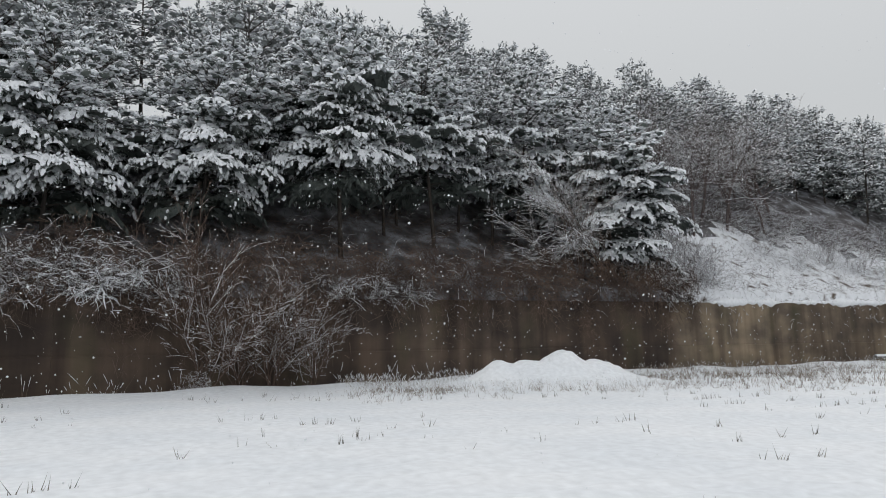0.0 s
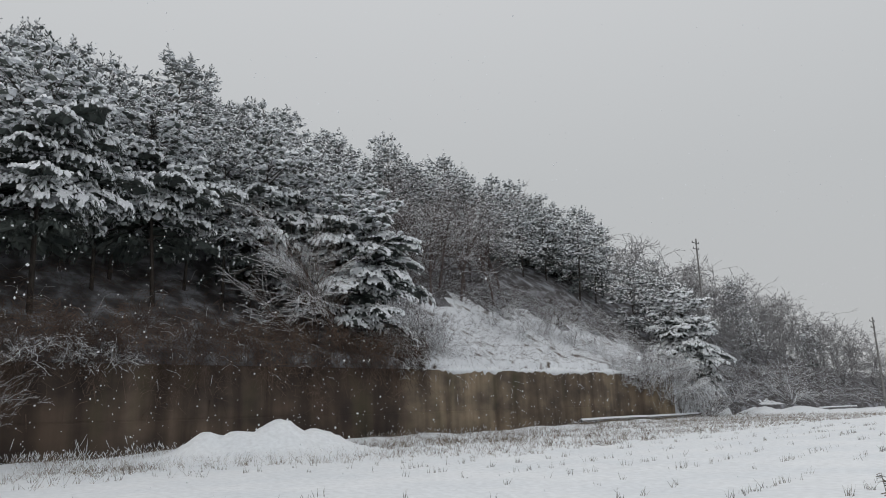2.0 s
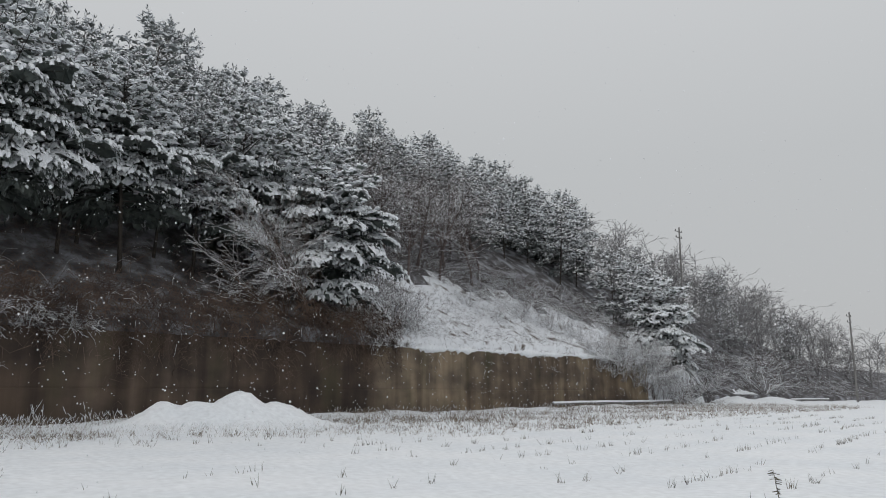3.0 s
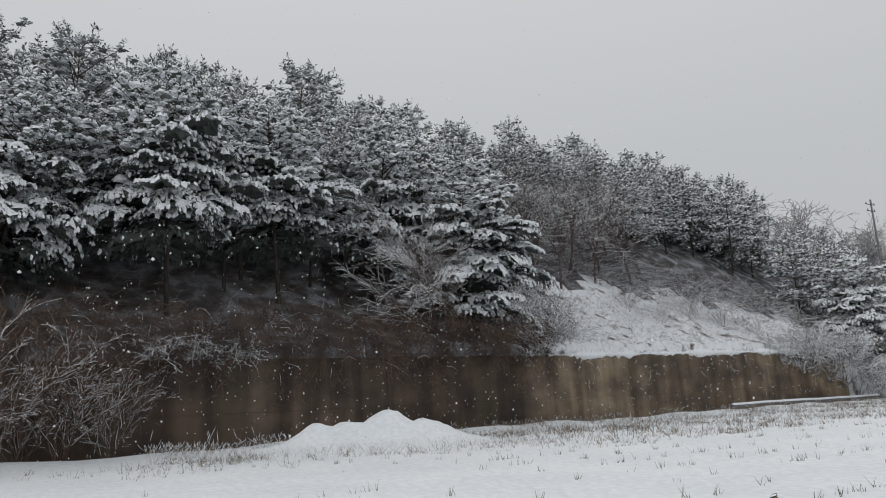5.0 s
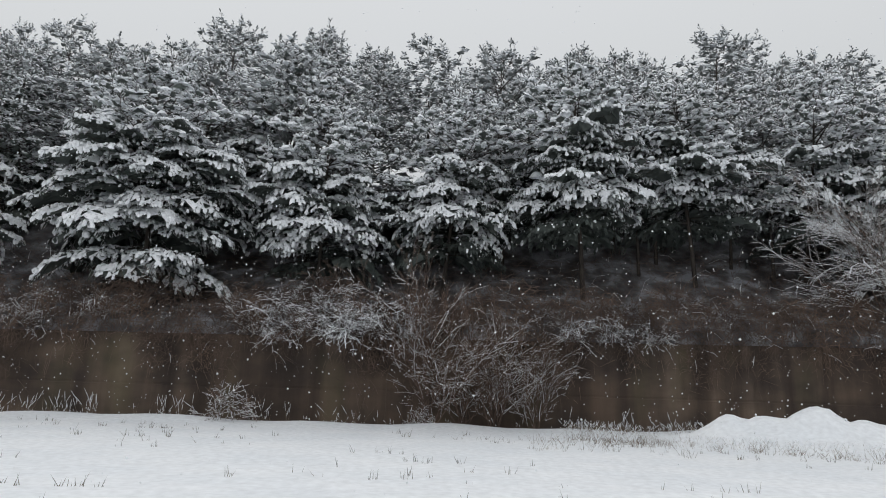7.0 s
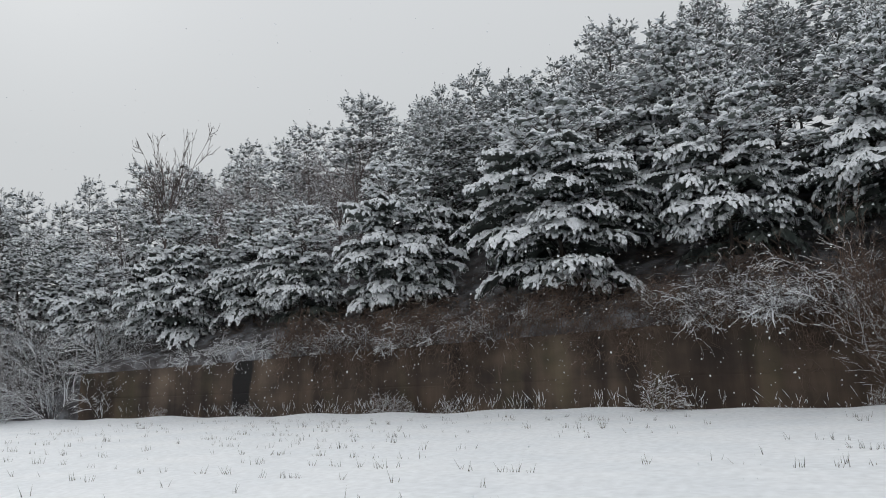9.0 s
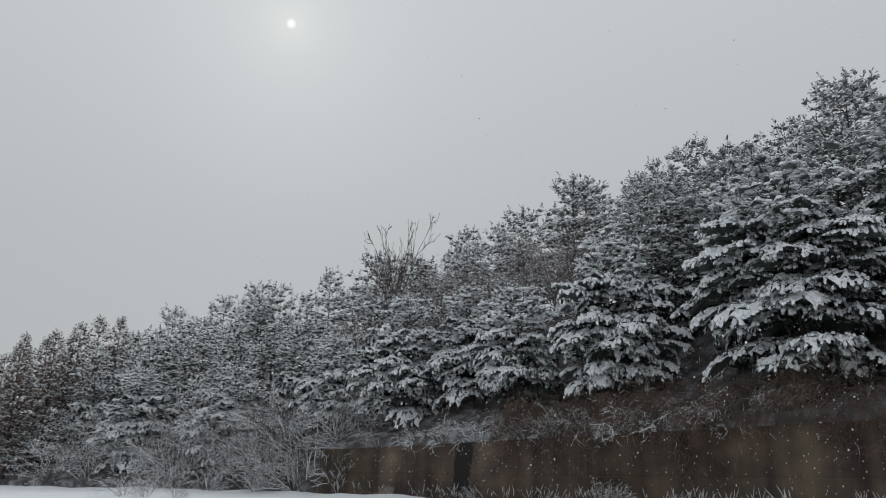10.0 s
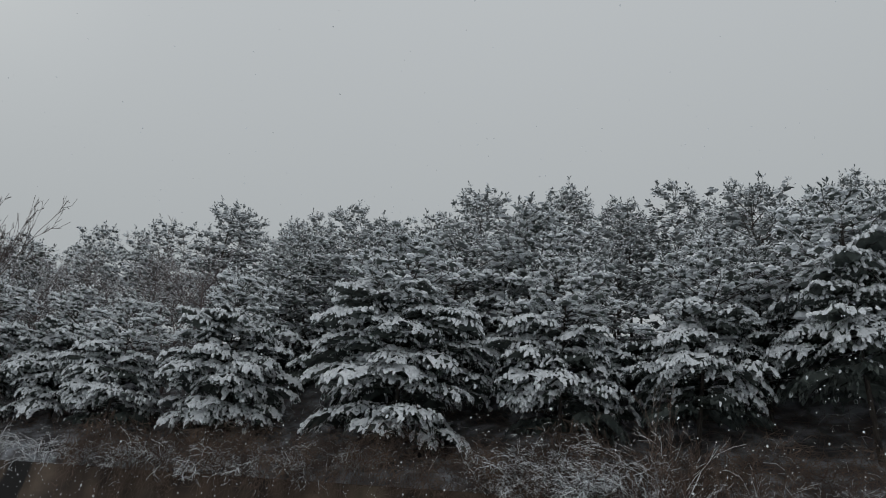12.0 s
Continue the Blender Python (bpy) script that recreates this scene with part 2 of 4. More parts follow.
def wall_top(x):
    return 3.45 + 0.012 * np.clip(x, -40, 50)


RIDGE_X = [-400, -130, -95, -75, -60, -45, -25, 0, 16, 35, 50, 68, 90, 120, 140, 165, 400]
RIDGE_Z = [4, 5, 6.5, 10.4, 12.8, 14.0, 14.9, 15.5, 17.0, 17.6, 18.0, 17.6, 15.8, 11.0, 5, 2, 0]


def smooth01(t):
    t = np.clip(t, 0, 1)
    return t * t * (3 - 2 * t)


def land(x, y):
    """Height of the ground: the flat field, and the hill behind the wall."""
    x, y = np.asarray(x, float), np.asarray(y, float)
    back = y - wall_y(x)
    base = np.where((x > WALL_X0 - 1) & (x < WALL_X1 + 1), wall_top(x) - 0.12, 0.0)
    fade = smooth01((x - WALL_X0 + 14) / 14) * smooth01((WALL_X1 + 8 - x) / 8)
    base = (wall_top(x) - 0.12) * np.where((x > WALL_X0) & (x < WALL_X1), 1.0, fade * smooth01((back + 1.5) / 6))
    ridge = np.interp(x, RIDGE_X, RIDGE_Z)
    hill = base + (ridge - base * 0.9) * smooth01((back + 3) / 24) * 0.98 + 0.06 * np.maximum(back - 22, 0).clip(0, 30)
    lumps = 0.25 * np.sin(x * 0.7 + y * 0.3) * np.sin(y * 0.5 - x * 0.2) * smooth01(back / 4)
    field = 0.02 * np.sin(y * 2 * math.pi / 0.75 + 0.4 * np.sin(x * 0.3)) * smooth01((24 - y) / 10) + 0.05 * np.sin(x * 0.21 + 1) * np.sin(y * 0.17)
    rim = 0.16 * np.exp(-((y - edge_y(x) + 1.0) / 1.1) ** 2) * (1 + 0.6 * np.sin(x * 0.9) * np.sin(x * 0.37 + 1))
    return np.where(back > 0.3, hill + lumps, field + rim)


def land_at(x, y):
    return float(land(x, y))


def build_ground():
    xs = np.unique(np.r_[np.linspace(-3000, -120, 12), np.arange(-120, -45, 2.5), np.arange(-45, 60, 0.55), np.arange(60, 130, 2.5), np.linspace(130, 3000, 14)])
    ys = np.unique(np.r_[np.linspace(-3000, -40, 10), np.arange(-40, -24, 2), np.arange(-24, -4, 0.28), np.arange(-4, 0.2, 0.22), (0.28, 0.34), np.arange(0.8, 30, 0.9), np.arange(30, 80, 4), np.linspace(80, 3000, 12)])
    gx, gs = np.meshgrid(xs, ys)
    gy = gs + wall_y(gx)
    gz = land(gx, gy)
    gz += np.random.normal(0, 0.006, gz.shape) * (np.abs(gx) < 60)
    v = np.stack([gx, gy, gz], -1).reshape(-1, 3)
    w, h = len(xs), len(ys)
    i = (np.arange(h - 1)[:, None] * w + np.arange(w - 1)).ravel()
    f = np.stack([i, i + 1, i + w + 1, i + w], 1)
    c = v[f].mean(1)
    back = c[:, 1] - wall_y(c[:, 0])
    ragged = 1.5 * np.sin(c[:, 0] * 0.9) * np.sin(c[:, 1] * 0.7)
    bank = (c[:, 0] > 25 + ragged) & (c[:, 0] < 64 + ragged) & (back < 9.3 + ragged - 0.14 * np.clip(c[:, 0] - 31, 0, 40))
    index = np.where(back < 0.3, 0, np.where(bank, 1, 2))
    ob = mesh_ob("ground", v, f, [M_SNOW, M_HILL, M_FLOOR], smooth=True, index=index.tolist())
    tagged(ob, "snow-covered field rising into a wooded snowy hillside", "ground", kind="structure")


build_ground()


# ---------------------------------------------------------------- retaining wall
def build_wall():
    wall = tagged(new("wall_retaining"), "long brown concrete retaining wall streaked with damp and moss", "wall", kind="structure")
    step = 3.0
    x = WALL_X0
    while x < WALL_X1 - 0.1:
        a, b = x + 0.003, min(x + step, WALL_X1) - 0.003
        pa, pb = np.array((a, wall_y(a))), np.array((b, wall_y(b)))
        d = (pb - pa) / np.linalg.norm(pb - pa)
        nrm = np.array((d[1], -d[0]))
        v, jut = [], random.uniform(-0.001, 0.001)
        # a battered face with a shallow horizontal pour line and a chamfered head
        for p, h in ((pa, wall_top(a)), (pb, wall_top(b))):
            for off, z in ((-0.02, -0.6), (0.0, 1.28), (0.035, 1.31), (0.035, 1.36), (0.02, 1.39), (0.06, h - 0.06), (0.1, h), (0.36, h), (0.36, -0.6)):
                q = p - nrm * (off - 0.1 + jut)
                v.append((q[0], q[1], z))
        k = 9
        f = [(i, (i + 1) % k, k + (i + 1) % k, k + i) for i in range(k)] + [tuple(range(k - 1, -1, -1)), tuple(range(k, 2 * k))]
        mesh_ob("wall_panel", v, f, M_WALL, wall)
        x += step
    # a ragged lip of snow over the head where the bank is open
    xs = np.arange(27.5, WALL_X1 - 0.4, 0.22)
    load = np.clip(0.55 + 0.35 * np.sin(xs * 1.7) + 0.3 * np.sin(xs * 0.61 + 1) + np.random.default_rng(17).normal(0, 0.22, len(xs)), 0.06, 1.2)
    v = []
    for x, h in zip(xs, load):
        y, t = float(wall_y(x)), float(wall_top(x))
        v += [(x, y + 1.1, t - 0.05), (x, y + 0.45, t + 0.20 * h + 0.02), (x, y + 0.02, t + 0.24 * h + 0.01), (x, y - 0.10 - 0.16 * h, t + 0.10 * h), (x, y - 0.10 - 0.18 * h, t - 0.14 * h), (x, y - 0.02, t - 0.26 * h)]
    f = [(6 * i + j, 6 * i + j + 1, 6 * i + j + 7, 6 * i + j + 6) for i in range(len(xs) - 1) for j in range(5)]
    mesh_ob("snow_cap", v, f, M_SNOW, wall, "ragged lip of snow", smooth=True)


build_wall()


# ---------------------------------------------------------------- snow heaps
def snow_heap(name, cx, cy, bumps, reach, label):
    """A ploughed-up heap of snow made of several rounded humps."""
    n = 64
    xs = np.linspace(-reach[0], reach[0], n)
    ys = np.linspace(-reach[1], reach[1], n // 2)
    gx, gy = np.meshgrid(xs, ys)
    z = np.zeros_like(gx)
    for bx, by, h, w in bumps:
        z = np.maximum(z, h * np.exp(-(((gx - bx) / w) ** 2 + ((gy - by) / (w * 0.9)) ** 2) ** 0.85)) + 0.12 * z * np.exp(-((gx - bx) / w) ** 2)
    z += 0.05 * np.sin(gx * 5 + gy * 3) * np.sin(gy * 6 - gx) * (z > 0.15) + 0.03 * np.sin(gx * 11) * np.sin(gy * 13 + 1) * (z > 0.15)
    z = z * 0.85 - 0.16
    ground = land(gx + cx, gy + cy)
    v = np.stack([gx + cx, gy + cy, z + ground], -1).reshape(-1, 3)
    w, h = len(xs), len(ys)
    i = (np.arange(h - 1)[:, None] * w + np.arange(w - 1)).ravel()
    f = np.stack([i, i + 1, i + w + 1, i + w], 1)
    tagged(mesh_ob(name, v, f, M_SNOW, smooth=True), label, "snow heap")


snow_heap("snow_mound", 13.2, 24.2, [(0.75, 0.1, 1.2, 1.6), (-1.9, 0.2, 0.98, 1.25), (-3.4, 0, 0.45, 1.6), (2.3, 0, 0.92, 1.7), (3.9, -0.2, 0.35, 1.5), (-0.7, 0.1, 1.0, 1.9), (1.4, 0.1, 0.95, 1.6), (0.6, -0.9, 0.5, 3.0), (-2.4, -0.9, 0.4, 2.4)], (7.5, 4.5), "rounded heap of fresh snow at the field's edge")
snow_heap("snow_mound", 79.0, 35.0, [(-4.6, 0, 1.0, 2.2), (-1.5, 0, 0.7, 2.2), (4.5, 0, 0.95, 3.6)], (13.0, 5.0), "low twin heap of snow beside the far rail")


# ---------------------------------------------------------------- pines
class Foliage:
    """Snowy shoots as arrays: each is a rounded finger of snow over a dark belly of needles."""

    def __init__(self, rng):
        self.rng, self.o, self.d, self.l, self.w, self.s, self.white = rng, [], [], [], [], [], []
        self.cv, self.cf, self.cn = [], [], 0
        self.kv, self.kf, self.kn = [], [], 0

    def shoots(self, o, d, length, width, droop, white):
        self.o.append(o), self.d.append(d), self.l.append(length), self.w.append(width), self.s.append(droop), self.white.append(white)

    def sheet(self, grid, snow):
        """A lumpy sheet over a grid of points, of snow or of needles."""
        h, w = grid.shape[:2]
        i = (np.arange(h - 1)[:, None] * w + np.arange(w - 1)).ravel()
        f = np.concatenate([np.stack([i, i + 1, i + w + 1], 1), np.stack([i, i + w + 1, i + w], 1)])
        if snow:
            f = f[self.rng.random(len(f)) > 0.38]
            self.kv.append(grid.reshape(-1, 3)), self.kf.append(f + self.kn)
            self.kn += h * w
        else:
            self.cv.append(grid.reshape(-1, 3)), self.cf.append(f + self.cn)
            self.cn += h * w

    def fan(self, base, out, length, width, droop, arch, shoot, loaded, cover=0.9, rise=0.0):
        """A bough's end as a drooping fan: shoots side by side that hang at the rim, over a dark body, with snow packed between."""
        rng = self.rng
        side = np.cross(out, (0, 0, 1.0))
        side /= np.linalg.norm(side) + 1e-9
        p = rng.uniform(0, 6.28, 3)
        reach = lambda s: width * (0.30 + 0.75 * np.sin(np.pi * np.clip(0.12 + 0.72 * s, 0, 1))) * (1 + 0.22 * np.sin(7 * s + p[0]))

        def spot(s, v, low=0.0):
            w = reach(s) * (1 + 0.2 * np.sin(3 * v + p[1]))
            z = length * (rise * s - droop * s * s) - arch * width * v * v + 0.10 * width * np.sin(5 * v + 4 * s + p[2]) - low
            return base + out * (length * s)[..., None] + side * (v * w)[..., None] + np.stack([0 * z, 0 * z, z], -1)

        n = max(6, int(cover * 0.85 * length * width / (shoot * shoot * 0.42)))
        s, v = rng.uniform(0.05, 1.0, n) ** 0.62, rng.uniform(-1, 1, n)
        v = np.sign(v) * np.abs(v) ** 0.75
        rim = np.clip((np.maximum(s, np.abs(v)) - 0.72) / 0.28, 0, 1)
        d = out * (0.75 * s)[:, None] + side * (v * 1.1)[:, None] + rng.normal(0, 0.42, (n, 3))
        d[:, 2] += 0.12 + 0.6 * rise - (0.35 + 1.3 * droop) * s - 1.0 * rim * rng.uniform(0.2, 1.3, n)
        ln = shoot * rng.uniform(0.65, 1.3, n) * (1 + 0.25 * rim)
        at = spot(s, v)
        self.shoots(at - unit(d) * (ln * 0.3)[:, None] + (0, 0, 0.03), d, ln, ln * rng.uniform(0.46, 0.70, n), 0.12 + 0.25 * rim, (rng.random(n) < (0.95 if loaded else 0.06)))
        gs, gv = np.meshgrid(np.linspace(0.0, 0.95, 6), np.linspace(-0.9, 0.9, 6), indexing="ij")
        lumpy = rng.normal(0, 0.07 * width, (6, 6, 3))
        self.sheet(spot(gs * 0.9, gv * 0.85, 0.13 * width + 0.03) + lumpy, False)
        if loaded:
            self.sheet(spot(gs, gv * 0.95, 0.0) + lumpy * 0.8 + rng.normal(0, 0.03, (6, 6, 3)), True)
        # needles that hang in the shade below
        m = n // 2
        k = rng.integers(0, n, m)
        self.shoots(at[k] - (0, 0, 0.12 * width), d[k] * 0.6 + rng.normal(0, 0.5, (m, 3)) - (0, 0, 0.5), ln[k] * 1.2, ln[k] * 0.22, 0.2, np.zeros(m, bool))

    def clods(self, at, axis, long, fine):
        """Oblong clods of snow, each a low lumpy dome along its axis."""
        rng, n = self.rng, len(at)
        axis = unit(axis)
        side = unit(np.cross(axis, (0, 0, 1.0)))
        th = np.arange(6) * math.pi / 3
        ring = lambda r, z: at[:, None] + (long[:, None] * r * rng.uniform(0.75, 1.25, (n, 6)))[..., None] * (axis[:, None] * np.cos(th)[None, :, None] + side[:, None] * (0.58 * np.sin(th))[None, :, None]) + (long[:, None] * z * rng.uniform(0.7, 1.3, (n, 6)))[..., None] * (0, 0, 1.0)
        top = at[:, None] + (long[:, None] * 0.42 * rng.uniform(0.8, 1.2, (n, 1)))[..., None] * (0, 0, 1.0)
        k, m = np.arange(6), (np.arange(6) + 1) % 6
        if fine:
            v = np.concatenate([top, ring(0.62, 0.32), ring(1.0, -0.22)], 1)
            f = np.concatenate([np.stack([0 * k, 1 + k, 1 + m], 1), np.stack([1 + k, 7 + k, 7 + m], 1), np.stack([1 + k, 7 + m, 1 + m], 1)])
        else:
            v, f = np.concatenate([top, ring(0.95, -0.12)], 1), np.stack([0 * k, 1 + k, 1 + m], 1)
        self.kf.append((f[None] + (np.arange(n) * v.shape[1])[:, None, None]).reshape(-1, 3) + self.kn)
        self.kv.append(v.reshape(-1, 3))
        self.kn += n * v.shape[1]

    def tuft(self, centre, out, radius, count, lift, shoot, white, fine=False):
        """A head of shoots that point outwards and up, with clods of snow lying on it."""
        rng = self.rng
        heart = rng.normal(0, 1, (6, 3)) * 0.10 + np.array([(1, 0, 0), (0, 1, 0), (-1, 0, 0), (0, -1, 0), (0, 0, 0.6), (0, 0, -0.6)]) * rng.uniform(0.36, 0.66, (6, 1)) * (1, 1, 0.75)
        self.cv.append(centre + heart * radius - (0, 0, 0.10 * radius))
        self.cf.append(np.array([(0, 1, 4), (1, 2, 4), (2, 3, 4), (3, 0, 4), (1, 0, 5), (2, 1, 5), (3, 2, 5), (0, 3, 5)]) + self.cn)
        self.cn += 6
        n = rng.binomial(6 if fine else 4, white)
        if n:
            p = rng.uniform(-0.62, 0.62, (n, 3)) * (1, 1, 0.35) + (0, 0, 0.12)
            self.clods(centre + p * radius, p * (1, 1, 0) + out * 0.3 + rng.normal(0, 0.3, (n, 3)) * (1, 1, 0.25), radius * rng.uniform(0.30, 0.55, n), fine)
        d = unit(rng.normal(0, 1, (count, 3)) + out * 0.5 + (0, 0, 0.35))
        at = centre + d * radius * rng.uniform(0.45, 0.95, (count, 1)) * (1, 1, 0.5)
        ln = shoot * rng.uniform(0.7, 1.35, count)
        self.shoots(at, unit(d * (1, 1, 0.45) + rng.normal(0, 0.25, (count, 3))) + (0, 0, lift), ln, ln * rng.uniform(0.34, 0.54, count), np.full(count, 0.08), rng.random(count) < white)

    def build(self, needles, thick, rounded):
        rng = self.rng
        o, d = np.concatenate(self.o), unit(np.concatenate(self.d))
        n = len(o)
        ln, wd = np.concatenate(self.l)[:, None], np.concatenate(self.w)[:, None]
        sg = np.concatenate([np.broadcast_to(s, w.shape) for s, w in zip(self.s, self.white)])[:, None]
        white = np.concatenate(self.white)
        side = unit(np.cross(d, np.array((0, 0, 1.0)) + rng.normal(0, 0.2, (n, 3))))
        up = np.cross(side, d)
        drop = np.array((0, 0, -1.0)) * ln * sg
        h = wd * thick
        jit = lambda: 1 + rng.normal(0, 0.16, (n, 1))
        a, c, t = o + d * ln * 0.28, o + d * ln * 0.80 + drop * 0.6, o + d * ln + drop
        if rounded:
            wa, wc = wd * 0.50 * jit(), wd * 0.52 * jit()
            sv = np.stack([o, a - side * wa - up * h * 0.5, a + up * h * jit(), a + side * wa - up * h * 0.5, c - side * wc - up * h * 0.55, c + up * h * 0.95 * jit(), c + side * wc - up * h * 0.55, t - up * h * 0.25], 1)[white]
            faces = [(0, 2, 1), (0, 3, 2), (1, 2, 5), (1, 5, 4), (2, 3, 6), (2, 6, 5), (4, 5, 7), (5, 6, 7)]
        else:
            m = o + d * ln * 0.64 + drop * 0.4
            sv = np.stack([o + up * h * 0.3, m - side * wd * 0.62 * jit() - up * h * 0.6, m + up * h * jit(), m + side * wd * 0.62 * jit() - up * h * 0.6, t - up * h * 0.2], 1)[white]
            faces = [(0, 2, 1), (0, 3, 2), (1, 2, 4), (2, 3, 4)]
        sf = (np.array(faces)[None] + np.arange(len(sv))[:, None, None] * sv.shape[1]).reshape(-1, 3)
        sv = sv.reshape(-1, 3)
        # the belly of each shoot, a little wider and longer than its snow
        low = up * h * 0.55
        belly = np.stack([o - low * 0.4, o + d * ln * 0.55 - side * wd * 0.46 - low, t - d * ln * 0.04 - low * 0.8, o + d * ln * 0.55 + side * wd * 0.46 - low], 1).reshape(-1, 3)
        bf = (np.array([(0, 1, 2), (0, 2, 3)])[None] + np.arange(n)[:, None, None] * 4).reshape(-1, 3)
        q = needles
        w = rng.uniform(-1, 1, (n, q, 1))
        way = unit(d[:, None] * 0.9 + side[:, None] * w * 1.2 - up[:, None] * rng.uniform(-0.5, 0.7, (n, q, 1)))
        root = o[:, None] + ((t - o)[:, None]) * rng.uniform(0.2, 0.9, (n, q, 1))
        tip = root + way * (ln[:, None] * rng.uniform(0.4, 0.7, (n, q, 1)))
        across = unit(np.cross(way, rng.normal(0, 1, (n, q, 3)))) * wd[:, None] * 0.10
        nv = np.stack([root - across, root + across, tip], 2).reshape(-1, 3)
        nf = np.arange(len(nv)).reshape(-1, 3)
        cv = np.concatenate(self.cv)
        nf = np.concatenate([np.concatenate(self.cf), bf + len(cv), nf + len(cv) + len(belly)])
        nv = np.concatenate([cv, belly, nv])
        if self.kv:
            kv = np.concatenate(self.kv)
            sf = np.concatenate([np.concatenate(self.kf), sf + len(kv)])
            sv = np.concatenate([kv, sv])
        return sv, sf, nv, nf


def pine(seed, height, radius, bare, whorls, per, shoot, fans=0.6, flat=0.4, needles=1, thick=0.6, shade=M_NEEDLE, load=0.96, dark=0.1, heavy=0.6, cover=0.9, heads=12, dense=1.3, rounded=True, label="snow-laden pine with layered drooping boughs on the hillside", name="pine_tree", group="pines on the hill"):
    """A pine with whorls of limbs. bare: the share of the trunk below the first limbs; fans: the share of the crown whose boughs
    end in drooping fans, above which they end in upright heads; dark: the share at the bottom that carries no snow."""
    rng = np.random.default_rng(seed)
    root = tagged(new(name), label, name.replace("_", " "), group)
    trunk, limbs, fol = Tubes(), Tubes(), Foliage(rng)
    lean = rng.normal(0, 0.025, 2)
    line = lambda t: np.array((lean[0] * t * height + 0.10 * math.sin(3 * t + seed), lean[1] * t * height + 0.08 * math.cos(4 * t), t * height))
    ts = np.linspace(-0.06, 1, 10)
    trunk.add([line(t) for t in ts], [0.0115 * height * (1 - 0.93 * max(t, 0)) + 0.004 for t in ts], 7)
    for wi in range(whorls):
        f = bare + (1 - bare) * (max(wi + rng.uniform(-0.25, 0.25), 0) / whorls) ** 0.88
        f = min(max(f, bare), 0.985)
        u = (f - bare) / (1 - bare)
        # crown outline: widest low down, round-shouldered above
        reach = radius * (min(1.0, 0.78 + 1.2 * u) if u < 0.22 else (1 - ((u - 0.22) / 0.80) ** 2.1)) + 0.10
        number = per if u < 0.75 else max(3, per - 1)
        for b in range(number):
            if u < 0.12 and rng.random() < 0.25:
                continue
            ang = 2 * math.pi * (b + 0.5 * (wi % 2) + rng.uniform(-0.35, 0.35)) / number
            ln = reach * rng.uniform(0.68, 1.15)
            out = np.array((math.cos(ang), math.sin(ang), 0))
            rise = (0.02 + 0.80 * u ** 1.5) * (1 - 0.6 * flat) + rng.normal(0, 0.08)
            sag = 0.30 * (1 - u) * rng.uniform(0.5, 1.3)
            base = line(min(max(f + rng.uniform(-0.3, 0.3) * (1 - bare) / whorls, bare * 0.9), 0.985))
            pt = lambda s: base + out * ln * s + np.array((0, 0, ln * (rise * s + 0.12 * s - sag * s * s)))
            limbs.add([pt(s) for s in (0, 0.5, 1)], [0.010 * ln + 0.012 - s * (0.010 * ln + 0.006) for s in (0, 0.5, 0.95)], 3)
            loaded = u > dark and rng.random() < load
            if u < fans and not (u > 0.75 * fans and rng.random() < 0.35):
                size = shoot * (1.25 - 0.45 * u) * rng.uniform(0.85, 1.15)
                for k in range(4 if rounded else 3):
                    s = (0.60, 0.42, 0.36, 0.20)[k] + rng.uniform(-0.06, 0.06)
                    turn = ang + (0, 0.8, -0.8, 0.3)[k] * rng.uniform(0.6, 1.4)
                    way = np.array((math.cos(turn), math.sin(turn), 0))
                    fl = ln * (0.46, 0.40, 0.40, 0.36)[k] * rng.uniform(0.8, 1.2) + 0.15
                    tip = pt(s) + way * fl * 0.8 - (0, 0, 0.15 * fl)
                    limbs.add([pt(s), tip], [0.018, 0.008], 3)
                    fol.fan(pt(s), way, fl, min(fl * rng.uniform(0.42, 0.66), 0.85), (0.18 + 0.46 * heavy) * (1.1 - u) * rng.uniform(0.6, 1.4), rng.uniform(0.25, 0.5), size, loaded, cover * (1, 0.85, 0.85, 0.7)[k], 0.35 * u + 0.10)
                if u > 0.3 * fans:
                    fol.tuft(pt(0.40) + (0, 0, 0.15), out, 0.20 * ln + 0.2, heads, 0.2, size * 0.9, load, rounded)
                continue
            size = shoot * (0.95 - 0.25 * u)
            count = int(1.6 + dense * ln)
            for k in range(count):
                s = 0.98 - 0.75 * k / count + rng.uniform(-0.06, 0.06)
                c = pt(s) + np.cross(out, (0, 0, 1.0)) * ln * rng.uniform(-0.30, 0.30) * (1.15 - 0.5 * s) + (0, 0, rng.uniform(-0.15, 0.25))
                limbs.add([pt(s * 0.85), c], [0.014, 0.007], 3)
                fol.tuft(c, out, (0.36 + 0.20 * (1 - u)) * rng.uniform(0.75, 1.25), heads, 0.30 * u, size, load if u > dark else 0.1, rounded)
            # candles that stand up from the shoulders
            if u > 0.45:
                p = pt(0.95)
                top = p + np.array((out[0] * 0.12, out[1] * 0.12, rng.uniform(0.35, 0.65)))
                limbs.add([p, top], [0.014, 0.007], 3)
                a2 = rng.uniform(0, 6.28, 6)
                fol.shoots(p + (top - p) * rng.uniform(0.35, 1.05, (6, 1)), np.stack([np.cos(a2) * 0.7, np.sin(a2) * 0.7, 0 * a2 + 0.8], 1), np.full(6, 0.26), np.full(6, 0.09), 0.05, rng.random(6) < 0.8)
    # the leader and its whorl: upright candles
    for k in range(6):
        ang, f = rng.uniform(0, 6.28), 0.985 - 0.022 * k
        p = line(f) + np.array((math.cos(ang), math.sin(ang), 0)) * 0.10 * k
        top = p + np.array((math.cos(ang) * 0.14, math.sin(ang) * 0.14, rng.uniform(0.35, 0.65)))
